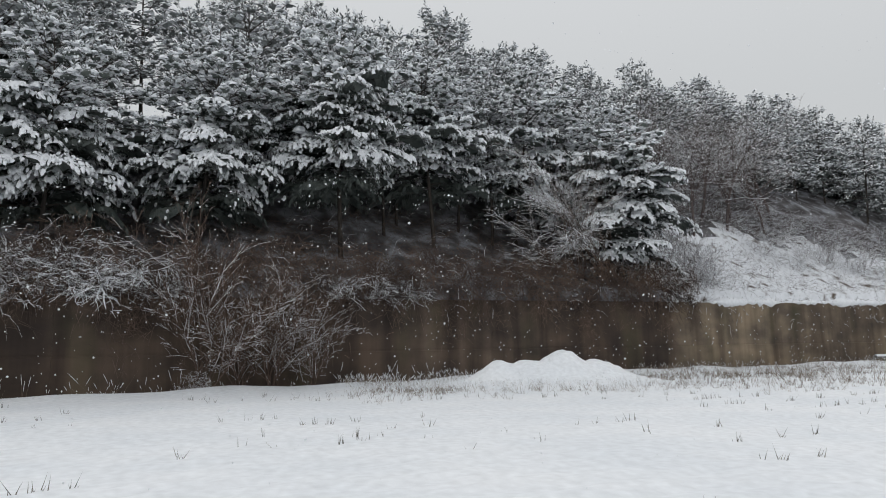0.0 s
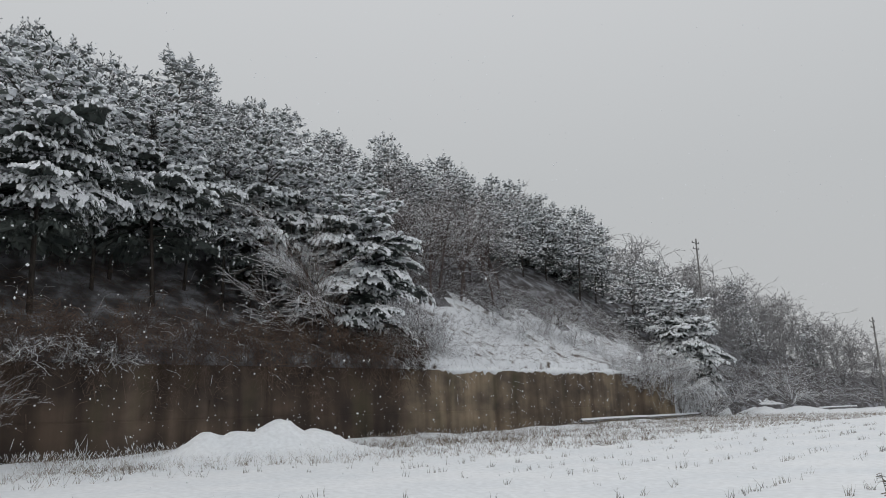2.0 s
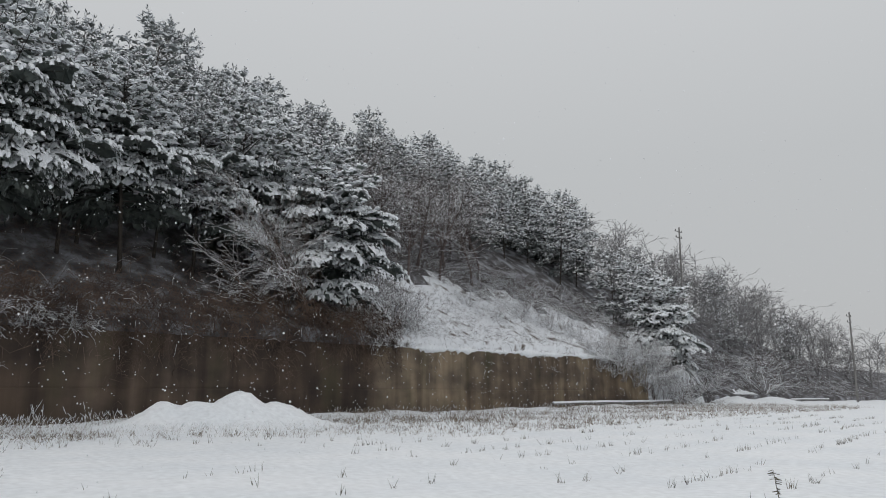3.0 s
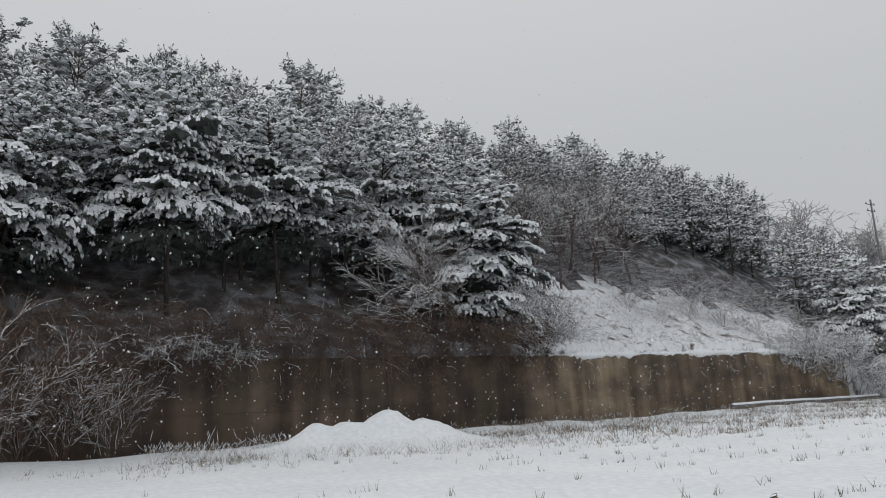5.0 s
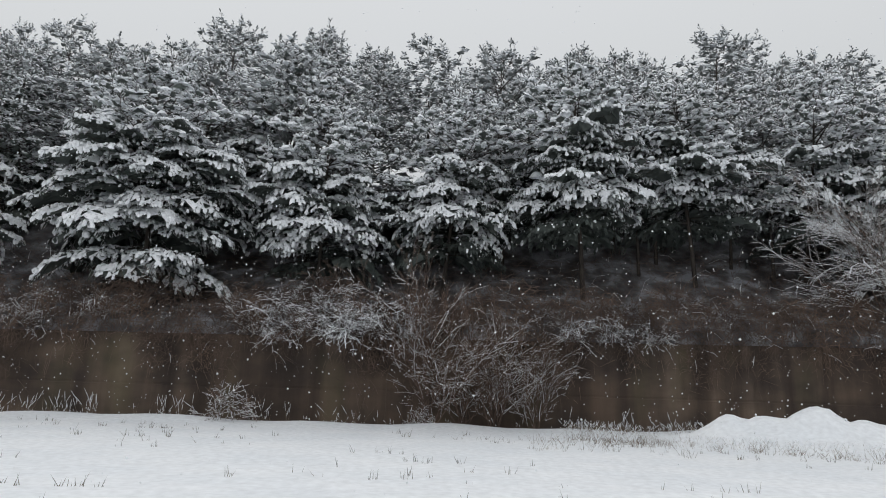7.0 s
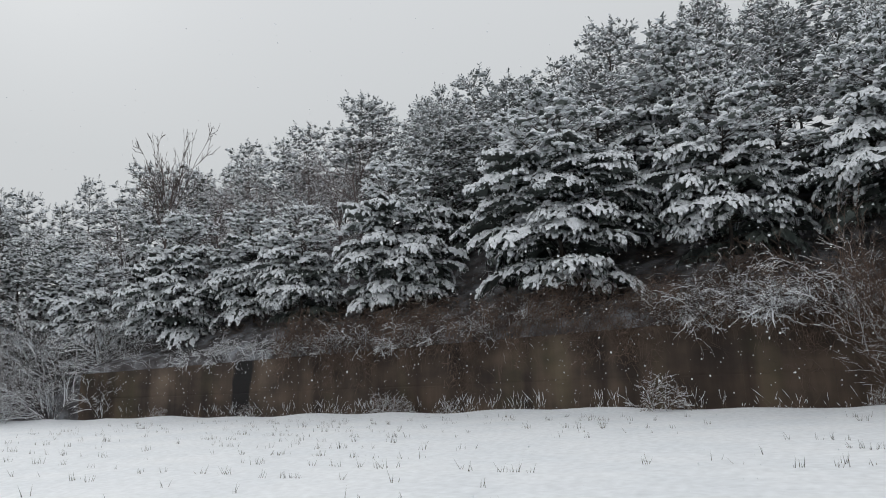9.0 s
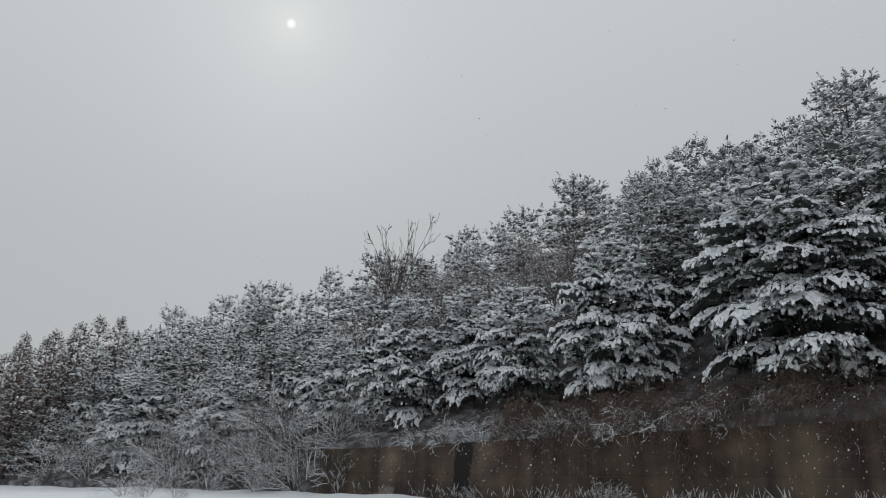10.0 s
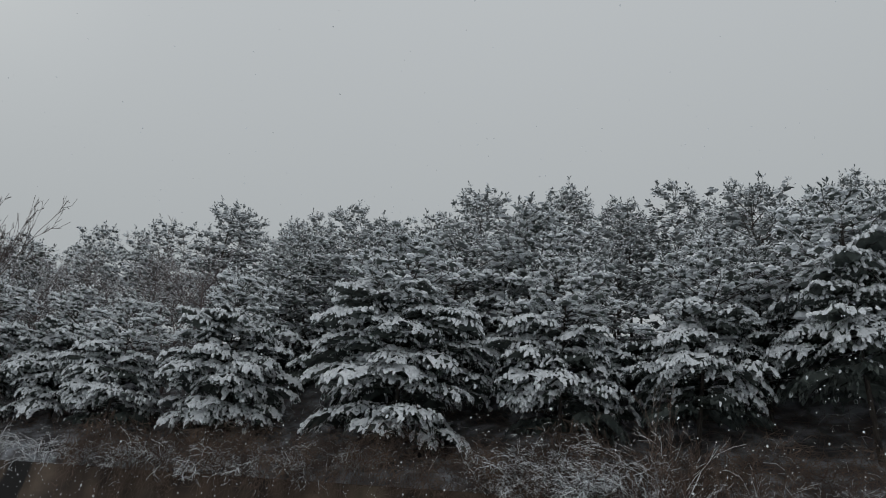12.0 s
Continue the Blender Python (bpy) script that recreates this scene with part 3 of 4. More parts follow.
        limbs.add([p, top], [0.022, 0.01], 4)
        a2 = rng.uniform(0, 6.28, 7)
        fol.shoots(p + (top - p) * rng.uniform(0.2, 1.05, (7, 1)), np.stack([np.cos(a2) * 0.7, np.sin(a2) * 0.7, 0 * a2 + 0.8], 1), np.full(7, 0.28), np.full(7, 0.08), 0.05, rng.random(7) < 0.8)
    sv, sf, nv, nf = fol.build(needles, thick, rounded)
    trunk.ob("trunk", M_BARK, root)
    tagged(limbs.ob("branchwork", M_BARK, root), kind="stuff")
    tagged(mesh_ob("crown", nv, nf, shade, root, "dark green needles"), kind="stuff")
    tagged(mesh_ob("snow_cover", sv, sf, M_SNOW_BOUGH, root, "white snow lying on the boughs", smooth=True), kind="stuff")
    return root


def put(thing, x, y, turn, scale, label="", sink=0.1, z=None):
    ob = copy_thing(thing, pose(x, y, (land_at(x, y) if z is None else z) - sink, 0, 0, turn))
    ob.scale = (scale,) * 3 if not isinstance(scale, tuple) else scale
    if label:
        tagged(ob, label)
    return ob


def retire(things):
    """Removes the patterns that the copies were made from."""
    for ob in things:
        for o in list(ob.children_recursive) + [ob]:
            bpy.data.objects.remove(o)


PINES_HERO = [pine(11, 10.5, 4.3, 0.11, 13, 7, 0.146, fans=0.64, flat=0.5, dark=0.0, heavy=0.9, heads=16, dense=1.6, cover=0.66), pine(12, 9.5, 3.6, 0.18, 12, 6, 0.142, fans=0.52, flat=0.4, dark=0.04, heavy=1.0, heads=16, dense=1.6, cover=0.66),
              pine(13, 11.0, 3.5, 0.22, 12, 6, 0.142, fans=0.5, flat=0.4, dark=0.06, heavy=0.8, heads=16, dense=1.6, cover=0.66), pine(14, 9.6, 3.6, 0.12, 12, 6, 0.142, fans=0.62, flat=0.4, dark=0.0, heavy=0.9, heads=16, dense=1.6, cover=0.66),
              pine(15, 11.5, 4.2, 0.32, 11, 7, 0.146, fans=0.5, flat=0.7, dark=0.06, heavy=0.6, heads=16, dense=1.6, cover=0.66)]
PINES_FRONT = [pine(16, 10.5, 3.7, 0.22, 11, 6, 0.21, fans=0.15, rounded=False, cover=0.7, heads=9, shade=M_FROSTED), pine(17, 9.5, 3.5, 0.20, 10, 6, 0.21, fans=0.15, load=0.9, rounded=False, cover=0.7, heads=9, shade=M_FROSTED),
               pine(18, 11.0, 3.4, 0.22, 11, 6, 0.21, fans=0.12, rounded=False, cover=0.7, heads=9, shade=M_FROSTED)]
PINES_BACK = [pine(21, 10.0, 3.1, 0.30, 10, 5, 0.25, fans=0.0, rounded=False, load=0.92, heads=7, needles=0, shade=M_FROSTED, dense=1.0), pine(22, 9.0, 2.9, 0.28, 9, 5, 0.25, fans=0.0, rounded=False, load=0.85, heads=7, needles=0, shade=M_FROSTED, dense=1.0),
              pine(23, 10.5, 2.8, 0.32, 10, 5, 0.25, fans=0.0, rounded=False, load=0.92, heads=7, needles=0, shade=M_FROSTED, dense=1.0)]
PINES_LOW = [pine(26, 8.6, 2.9, 0.07, 11, 5, 0.23, fans=0.35, load=0.9, rounded=False, cover=0.6, heads=8, needles=0), pine(27, 9.2, 3.0, 0.05, 11, 5, 0.23, fans=0.3, load=0.9, rounded=False, cover=0.6, heads=8, needles=0)]
PINES_DULL = [pine(41, 9.4, 2.9, 0.12, 10, 5, 0.32, fans=0.0, load=0.75, dark=0.2, rounded=False, heads=7, needles=0, shade=M_FROSTED, dense=1.25), pine(42, 8.6, 2.7, 0.14, 9, 5, 0.32, fans=0.0, load=0.75, dark=0.15, rounded=False, heads=7, needles=0, shade=M_FROSTED, dense=1.25)]
LARCH = [pine(28, 13.0, 1.7, 0.05, 17, 5, 0.34, fans=0.0, rounded=False, load=0.2, heads=6, shade=M_LARCH, label="tall narrow rust-brown larch behind the pines", name="larch_tree", group="larches")]

rnd = random.Random(5)
# front row, each tree where it stands: x, distance behind the wall, kind, turn, scale
FRONT = [(7.1, 3.2, 4, 20, 0.98), (0.7, 3.4, 2, 100, 0.92), (-5.0, 3.6, 1, 50, 0.95), (-12.6, 3.2, 0, 200, (1.14, 1.14, 1.0)),
         (23.8, 3.0, 0, 160, (1.06, 1.06, 0.92)), (12.6, 4.6, 4, 300, 0.92), (18.5, 5.4, 2, 30, 0.98), (-22.0, 3.2, 3, 250, 0.92), (-28.4, 3.0, 1, 80, 0.80), (-34.0, 4.6, 3, 20, 0.8), (-38.6, 3.0, 3, 120, 0.92),
         (-45.8, 3.0, 1, 140, 0.8), (-55.0, 3.0, 0, 60, 0.75), (-65.0, 3.0, 3, 60, 0.9), (67.6, 2.6, 3, 40, 1.1), (-8.6, 7.6, 2, 70, 0.98)]
for x, back, kind, turn, sc in FRONT:
    put(PINES_HERO[kind], x, float(wall_y(x)) + back, turn, sc)
for row, (back, gap, lot) in enumerate(((9.0, 5.4, PINES_FRONT), (13.0, 4.8, PINES_BACK), (17.2, 4.2, PINES_BACK), (21.6, 4.0, PINES_BACK))):
    x = -100.0 + row * 1.3
    while x < 165:
        xx, bb = x + rnd.uniform(-1.3, 1.3), back + rnd.uniform(-1.5, 1.5)
        x += gap * rnd.uniform(0.85, 1.2) * (1.0 if -60 < xx < 70 else 1.35)
        if back < 10 and -45 < xx < -26:                                  # leafless trees stand here
            continue
        if (27 < xx < 64 and back < (17 if xx < 48 else 10)) or xx > 74:      # the open bank with its bare grove, and the leafless end
            continue
        which = PINES_DULL if xx > 58 or (30 < xx < 66 and back < 18) else PINES_LOW if xx < -44 and back < 16 else PINES_BACK if xx > 45 else lot
        put(which[rnd.randrange(len(which))], xx, float(wall_y(xx)) + bb, rnd.uniform(0, 360), (lambda w, h: (w, w, h))(rnd.uniform(0.8, 1.12), rnd.uniform(0.85, 1.12)))
# the wood's lower end
for k in range(7):
    xx, bb = 70 + 8.0 * k + rnd.uniform(-2, 2), 6 + (k * 5) % 13 + rnd.uniform(-1, 1)
    put(PINES_DULL[k % 2], xx, float(wall_y(xx)) + bb, rnd.uniform(0, 360), rnd.uniform(0.7, 1.0))
for k, (x, y) in enumerate(((-80, 6.5), (-83, 3.0), (-79, 0.5), (-84, -2.5), (-80, -4.5), (-86, -7), (-81, -9.5), (-88, 5.0), (-90, -3.0), (-82, 1.6), (-85, -0.6), (-78, -2.4))):
    put(LARCH[0], x, y, 70 * k, (1.0, 1.0, 0.95 + 0.05 * (k % 3)))
# young pines that close the wood's left end down to the field
for k, (x, y, sc) in enumerate(((-72, 10.5, 0.95), (-75, 7.5, 0.9), (-68, 13.0, 1.0), (-63, 15.5, 1.0), (-78, 4.6, 0.8), (-66, 9.8, 0.75), (-60, 12.6, 0.8), (-57, 17.6, 0.95), (-53, 19.6, 0.95), (-81, 8.8, 1.0), (-76, 1.6, 0.65), (-79, -1.4, 0.6))):
    put(PINES_LOW[k % 2], x, y, 100 * k, sc)
# close behind the gaps of the front row
for k, (x, back, sc) in enumerate(((-22.4, 9.2, 0.95), (-17.4, 8.4, 0.95), (-26.0, 13.0, 1.0), (-20.0, 13.2, 1.0))):
    put(PINES_LOW[k % 2], x, float(wall_y(x)) + back, 100 * k, sc)
# low-branched pines that close the ridge above the bank
for k in range(13):
    x, back = 38 + 2.8 * k, 16.5 + 4.0 * (k % 2) + (2.0 if k < 4 else 0.0)
    put(PINES_LOW[k % 2], x, float(wall_y(x)) + back, 83 * k, 0.82 + 0.06 * (k % 3))
# slender pines whose bare stems show below the front crowns
for k, (x, back, sc) in enumerate(((10.0, 5.6, 0.95), (15.0, 6.2, 1.0), (16.8, 5.4, 0.9), (9.0, 7.4, 1.0), (3.2, 6.0, 0.95), (11.2, 6.6, 0.95))):
    put(PINES_BACK[k % 3], x, float(wall_y(x)) + back, 70 * k, (0.9 * sc, 0.9 * sc, sc))
retire(PINES_HERO + PINES_FRONT + PINES_BACK + PINES_LOW + PINES_DULL + LARCH)


# ---------------------------------------------------------------- leafless trees and shrubs
def leafless(name, label, category, seed, stems, length, levels, kids, spread, bend, mat, snow=0.5, radius=0.05, rise=1.0, shrink=0.62, start=0.3, group="", snow_width=0.022, bias=(0, 0), jitter=0.2, thin=0.0045):
    """A leafless plant: stems that fork again and again, with ridges of snow along the flatter twigs.
    bend: how far twigs arch over (negative: they turn up)."""
    rng = np.random.default_rng(seed)
    root = tagged(new(name), label, category, group)
    wood, white, main = Tubes(), Tubes(), Tubes()

    def grow(p, d, ln, r, level):
        pts, v, n = [p], d, (4, 3, 2, 2, 2)[level]
        for i in range(n):
            v = v + rng.normal(0, jitter, 3) + np.array((0, 0, -bend * (0.25 + 0.3 * level)))
            v = v / np.linalg.norm(v)
            pts.append(pts[-1] + v * ln / n)
        radii = [max(r * (1 - 0.6 * i / n), thin) for i in range(n + 1)]
        (main if level == 0 else wood).add(pts, radii, 5 if level == 0 else 3)
        flat = 1 - abs(v[2])
        if rng.random() < snow * (0.35 + flat):
            white.strip([q + np.array((0, 0, radii[min(i, n)] * 0.6)) for i, q in enumerate(pts)], snow_width * (1.5 if level < 2 else 0.6), snow_width * (1.5 if level < 2 else 0.9))
        if level >= levels:
            return
        for k in range(kids[min(level, len(kids) - 1)]):
            s = rng.uniform(start if level == 0 else 0.2, 1.0) * n
            i = min(int(s), n - 1)
            q = pts[i] + (pts[i + 1] - pts[i]) * (s - i)
            axis = unit(pts[i + 1] - pts[i])
            e = unit(axis + unit(rng.normal(0, 1, 3)) * spread + np.array((0, 0, 0.12 * rise)))
            grow(q, e, ln * shrink * rng.uniform(0.7, 1.25), radii[i] * 0.55, level + 1)

    for k in range(stems):
        a = 2 * math.pi * k / stems + rng.uniform(-0.5, 0.5)
        tilt = rng.uniform(0.1, 0.75) if stems > 1 else rng.uniform(0, 0.1)
        d = unit(np.array((math.cos(a) * tilt + bias[0], math.sin(a) * tilt + bias[1], rise)))
        grow(np.array((math.cos(a) * 0.12, math.sin(a) * 0.12, -0.15)) * (stems > 1), d, length * rng.uniform(0.75, 1.15), radius * rng.uniform(0.7, 1.1), 0)
    main.ob("trunk" if stems == 1 else "stem", mat, root)
    tagged(wood.ob("twig_mass", mat, root), kind="stuff")
    if white.v:
        tagged(white.ob("snow_cover", M_SNOW_TREE, root, "thin ridges of snow along the twigs"), kind="stuff")
    return root


GROVE = [leafless("bare_tree", "leafless grey-brown tree with fine twigs, dusted with snow", "bare tree", 30 + k, 1, 6.6, 4, (13, 6, 3, 2), 1.2, -0.02, M_GREYTWIG, 0.85, 0.11, 0.9, 0.50, 0.28, "bare grove on the bank", 0.013, jitter=0.09, thin=0.007) for k in range(3)]
for k, (x, back) in enumerate(((31.5, 6.6), (33.6, 8.2), (35.4, 7.4), (37.4, 8.6), (39.6, 8.0), (32.4, 11.0), (36.6, 11.4), (41.6, 9.4), (43.8, 8.0), (30.0, 9.6), (34.4, 13.0), (38.8, 12.2), (40.6, 13.4), (44.6, 11.6), (46.4, 9.4))):
    put(GROVE[k % 3], x, float(wall_y(x)) + back, 67 * k, (1.15, 1.15, (0.98 if back < 11 else 0.8) + 0.05 * (k % 3)))
BROWN = [leafless("bare_tree", "leafless mauve-brown tree among the snowy pines", "bare tree", 34 + k, 1, 6.2, 4, (14, 6, 3, 2), 1.15, -0.01, M_MAUVE, 0.85, 0.11, 0.9, 0.50, 0.22, "brown bare trees", 0.015, jitter=0.08, thin=0.010) for k in range(2)]
for k, (x, back, sc) in enumerate(((-42.5, 8.0, 0.95), (-38.6, 6.8, 1.0), (-35.6, 7.0, 1.05), (-32.6, 6.6, 1.1), (-30.0, 7.6, 1.1), (-27.0, 7.0, 1.05), (-34.2, 9.6, 1.0), (-40.6, 9.4, 0.95), (-30.6, 10.0, 1.0), (-48.5, 8.0, 0.85), (-53.0, 9.0, 0.8))):
    put(BROWN[k % 2], x, float(wall_y(x)) + back, 31 * x, sc)
retire(BROWN)
# the leafless wood that runs down to the field's far end
FAR_WOOD = [leafless("bare_tree", "leafless grey tree with dense twigs in the far wood", "bare tree", 52 + k, 1, 6.4, 4, (12, 5, 3, 1), 1.1, -0.02, M_HAZE_TWIG, 0.10, 0.12, 0.9, 0.52, 0.16, "bare trees of the far wood", 0.014, jitter=0.10, thin=0.017) for k in range(2)]
for k in range(58):
    x = 70 + 1.35 * k + rnd.uniform(-1.5, 1.5)
    back = 2.5 + (k * 7) % 23 + rnd.uniform(-1, 1)
    sc = rnd.uniform(0.95, 1.25)
    put(FAR_WOOD[k % 2], x, float(wall_y(x)) + back, 67 * k, (sc * 1.2, sc * 1.2, sc * 0.95))
retire(FAR_WOOD)
LONE = leafless("bare_tree", "tall leafless tree with upswept limbs rising above the snowy pines", "bare tree", 38, 1, 8.4, 4, (9, 5, 4, 2), 0.8, -0.06, M_GREYTWIG, 0.3, 0.17, 1.0, 0.48, 0.5, "", 0.012, jitter=0.10, thin=0.019)
put(LONE, -43.0, float(wall_y(-43.0)) + 5.0, 81, (0.66, 0.66, 1.3))
retire([LONE])
retire(GROVE)

# the spreading tree whose snow-lined branches hang over the wall
ARCHING = leafless("bare_tree", "leafless tree with snow-lined branches arching over the wall", "bare tree", 47, 6, 6.6, 3, (6, 4, 3), 0.42, 0.12, M_TWIG, 0.8, 0.035, 0.55, 0.48, 0.15, "", 0.014, (-0.75, -0.3), jitter=0.17)
for x, back, turn, sc in ((22.4, 1.2, 0, 0.95), (23.8, 1.6, -25, 1.0), (21.0, 2.0, 20, 0.85)):
    put(ARCHING, x, float(wall_y(x)) + back, turn, sc)
retire([ARCHING])

# the fan-shaped thicket standing at the field's edge
FAN = [leafless("shrub", "tall leafless brown shrub fanning up before the wall", "shrub", 60 + k, 9, 4.0, 3, (11, 5, 4), 0.7, -0.01, M_TWIG, 0.62, 0.024, 1.15, 0.42, 0.12, "shrubs at the field's edge", 0.009, jitter=0.14, thin=0.006) for k in range(2)]
for x, off, turn, sc, k in ((0.9, -0.8, 10, 1.15, 0), (3.4, -0.8, 90, 0.95, 1), (5.0, -0.6, 200, 0.7, 0), (2.2, -0.7, 250, 0.8, 1)):
    put(FAN[k], x, float(wall_y(x)) + off - 0.4, turn, sc)
retire(FAN)

# snowy brambles that arch along the head of the wall
BRAMBLE = [leafless("bramble", "tangled bramble bush heavy with snow on the wall's head", "bramble", 70 + k, 11, 1.35, 3, (6, 4, 2), 1.0, 0.26, M_GREYTWIG, 0.95, 0.012, 0.8, 0.55, 0.15, "brambles on the wall", 0.013, jitter=0.33) for k in range(3)]
for k, (x, back, sc) in enumerate(((-6.4, 0.3, 1.0), (-4.8, 0.2, 1.3), (-3.2, 0.15, 1.35), (-1.6, 0.3, 1.2), (-5.6, 0.6, 1.15), (-2.4, 0.5, 1.2), (-4.0, 0.9, 1.2), (-0.4, 0.2, 1.0), (-12.6, 0.9, 0.9), (-21.8, 0.6, 1.0), (-15.0, 0.5, 0.95), (-17.5, 0.4, 1.1), (-19.6, 0.4, 1.0),
                                   (-24.0, 0.4, 1.0), (-26.5, 0.5, 1.05), (-29.0, 0.4, 1.0), (-31.6, 0.5, 1.05), (-34.6, 0.6, 1.0), (26.5, 0.6, 1.1), (29.0, 0.7, 1.05), (54.0, 0.2, 1.5), (56.5, 0.0, 1.6), (59.0, -0.3, 1.6), (51.0, 0.5, 1.1),
                                   (6.4, 0.2, 0.8), (8.2, 0.1, 0.85), (10.0, 0.3, 0.75), (27.8, 1.8, 1.1), (61.0, -0.6, 1.5))):
    put(BRAMBLE[k % 3], x, float(wall_y(x)) + back, 50 * k, sc, z=float(wall_top(min(x, 59))) - (0.1 if back < 0.3 else 0.0) if back < 0.7 else None)
retire(BRAMBLE)

# frosted shrubs past the wall's far end
FROST = [leafless("shrub", "dense leafless shrub white with snow beside the wood", "shrub", 80 + k, 9, 2.3, 3, (5, 4, 2), 0.65, 0.06, M_GREYTWIG, 0.8, 0.016, 0.9, 0.6, 0.15, "frosted shrubs", 0.015) for k in range(2)]
for k, (x, z, sc) in enumerate(((51.5, 3.0, 0.75), (53.5, 2.6, 0.95), (55.4, 2.3, 1.05), (57.2, 1.9, 1.15), (59.0, 1.5, 1.15), (60.8, 0.7, 1.2), (62.4, 0.1, 1.1))):
    put(FROST[k % 2], x, float(wall_y(x)) - 0.35, 40 * k, sc, "rounded frosted shrub drooping over the wall's end", z=z)
for k, (x, y, sc) in enumerate(((-40.5, 18.2, 0.9), (-43.0, 19.5, 1.3), (-45.5, 17.0, 1.15), (-48.5, 15.5, 1.3), (-52.0, 13.5, 1.2), (-56.0, 11.0, 1.4), (-61.0, 8.5, 1.4), (-66.0, 4.5, 1.5), (-71.0, 1.5, 1.5), (-47.0, 20.0, 1.6), (-53.0, 17.0, 1.7),
                                (-66.0, 9.2, 1.7), (-57.0, 14.8, 1.5), (-54.0, 15.4, 1.3), (-50.5, 17.4, 1.3), (-43.0, 6.5, 0.55), (-45.0, 5.4, 0.6), (-41.5, 8.0, 0.45), (62.5, 34.6, 1.0), (66.5, 36.4, 1.2), (74.0, 38.0, 1.4), (88.0, 38.5, 1.6), (42.0, 38.5, 0.7), (48.0, 40.5, 0.8), (52.0, 38.0, 0.8))):
    put(FROST[k % 2], x, y, 77 * k, sc)
for k, (x, y, sc) in enumerate(((-42.6, 18.6, 1.2), (-44.6, 16.6, 1.5), (-47.2, 17.6, 1.7), (-48.6, 14.6, 1.4), (-51.0, 15.6, 1.8), (-53.6, 12.8, 1.5), (-56.0, 14.0, 1.9), (-58.6, 10.2, 1.6), (-62.4, 9.6, 1.8), (-66.8, 6.0, 1.7), (-59.6, 12.8, 1.9), (-46.0, 14.0, 0.9), (-50.4, 11.6, 0.9), (-55.0, 9.2, 1.0))):
    put(FROST[k % 2], x, y, 61 * k, sc, "broad thicket frosted with snow at the field's corner")
for k, (x, back, sc) in enumerate(((26.2, 0.6, 0.8), (27.6, 1.0, 1.0), (29.2, 1.3, 1.0), (30.8, 1.6, 0.8), (40.5, 5.5, 0.7), (43.5, 6.0, 0.7), (46.5, 4.6, 0.7), (49.5, 3.6, 0.8))):
    put(FROST[k % 2], x, float(wall_y(x)) + back, 53 * k, sc, "rounded leafless shrub dusted with snow on the bank")
retire(FROST)

SMALL = leafless("shrub", "small flat-topped shrub outlined in snow before the wall", "shrub", 91, 6, 0.8, 3, (6, 5, 3), 0.9, 0.06, M_TWIG, 0.5, 0.011, 0.7, 0.6, 0.3, "", 0.010)
put(SMALL, -6.4, 24.9, 40, 1.25)
for x, off, sc in ((-19.6, 0.9, 1.0), (-18.6, 1.1, 0.8), (-28.0, 0.9, 0.7), (-16.0, 1.0, 0.6), (0.6, 1.7, 0.6), (-34.5, 1.0, 0.6)):
    put(SMALL, x, float(wall_y(x)) - off, 55 * x, sc, "low weed bush crusted with snow at the wall's foot")
retire([SMALL])


# ---------------------------------------------------------------- brush, grass and stubble
def brush(name, label, seed, x0, x1, count, mat, back, height, fall, snow, length=(0.5, 1.3), thick=0.007, slope=0.0):
    """Dense dead brush along the head of the wall, some of it hanging over."""
    rng = np.random.default_rng(seed)
    wood, white = Tubes(), Tubes()
    for k in range(count):
        x = rng.uniform(x0, x1)
        clump = 0.6 + 0.5 * math.sin(x * 1.3 + seed) * math.sin(x * 0.47)
        b = rng.uniform(*back) - slope * min(max(x - 31, 0), 40)
        z = land_at(x, wall_y(x) + max(b, 0.5)) if b > 0.4 else float(wall_top(x))
        hang = rng.random() < fall
        p = np.array((x, wall_y(x) + (b if not hang else rng.uniform(-0.42, -0.06)), z + rng.uniform(0, height * max(clump, 0.2))))
        d = unit(np.array((rng.normal(0, 0.6), rng.normal(-0.35, 0.4), rng.uniform(0.1, 1.0) if not hang else rng.uniform(-1.2, 0.35))))
        if hang:
            d = unit(d * (1, 0.35, 1))
        p[2] -= rng.uniform(0, 1.45 + 0.45 * math.sin(x * 0.9 + seed) + 0.4 * math.sin(2.3 * x)) ** 1.4 * hang
        ln = rng.uniform(*length)
        q = p + d * ln * 0.5 + rng.normal(0, 0.06, 3)
        t = q + unit(d + np.array((0, -0.15, -0.7))) * ln * 0.5
        wood.add([p, q, t] if k % 4 == 0 else [p, t], [thick, thick * 0.7, 0.003] if k % 4 == 0 else [thick, 0.003], 3)
        if rng.random() < snow:
            white.strip([p + (0, 0, 0.008), q + (0, 0, 0.008), t], 0.007, 0.010)
    ob = wood.ob(name, mat)
    tagged(ob, label, "brush", kind="stuff")
    if white.v:
        tagged(white.ob("snow_cover", M_SNOW_TREE, ob, "snow caught on the brush"), kind="stuff")


brush("dead_brush", "rust-brown dead brush hanging over the wall's head", 3, -27, 28, 25000, M_RUST, (0.1, 2.8), 1.5, 0.68, 0.015, (0.2, 0.75), 0.012)
brush("dead_brush", "dark brown undergrowth beneath the pines", 4, -36, 28, 5000, M_TWIG, (2.0, 7.0), 1.0, 0.0, 0.03)
brush("dead_brush", "snow-dusted undergrowth on the open bank", 6, 25, 64, 5200, M_GREYTWIG, (0.1, 6.5), 0.28, 0.14, 0.75, (0.2, 0.65))
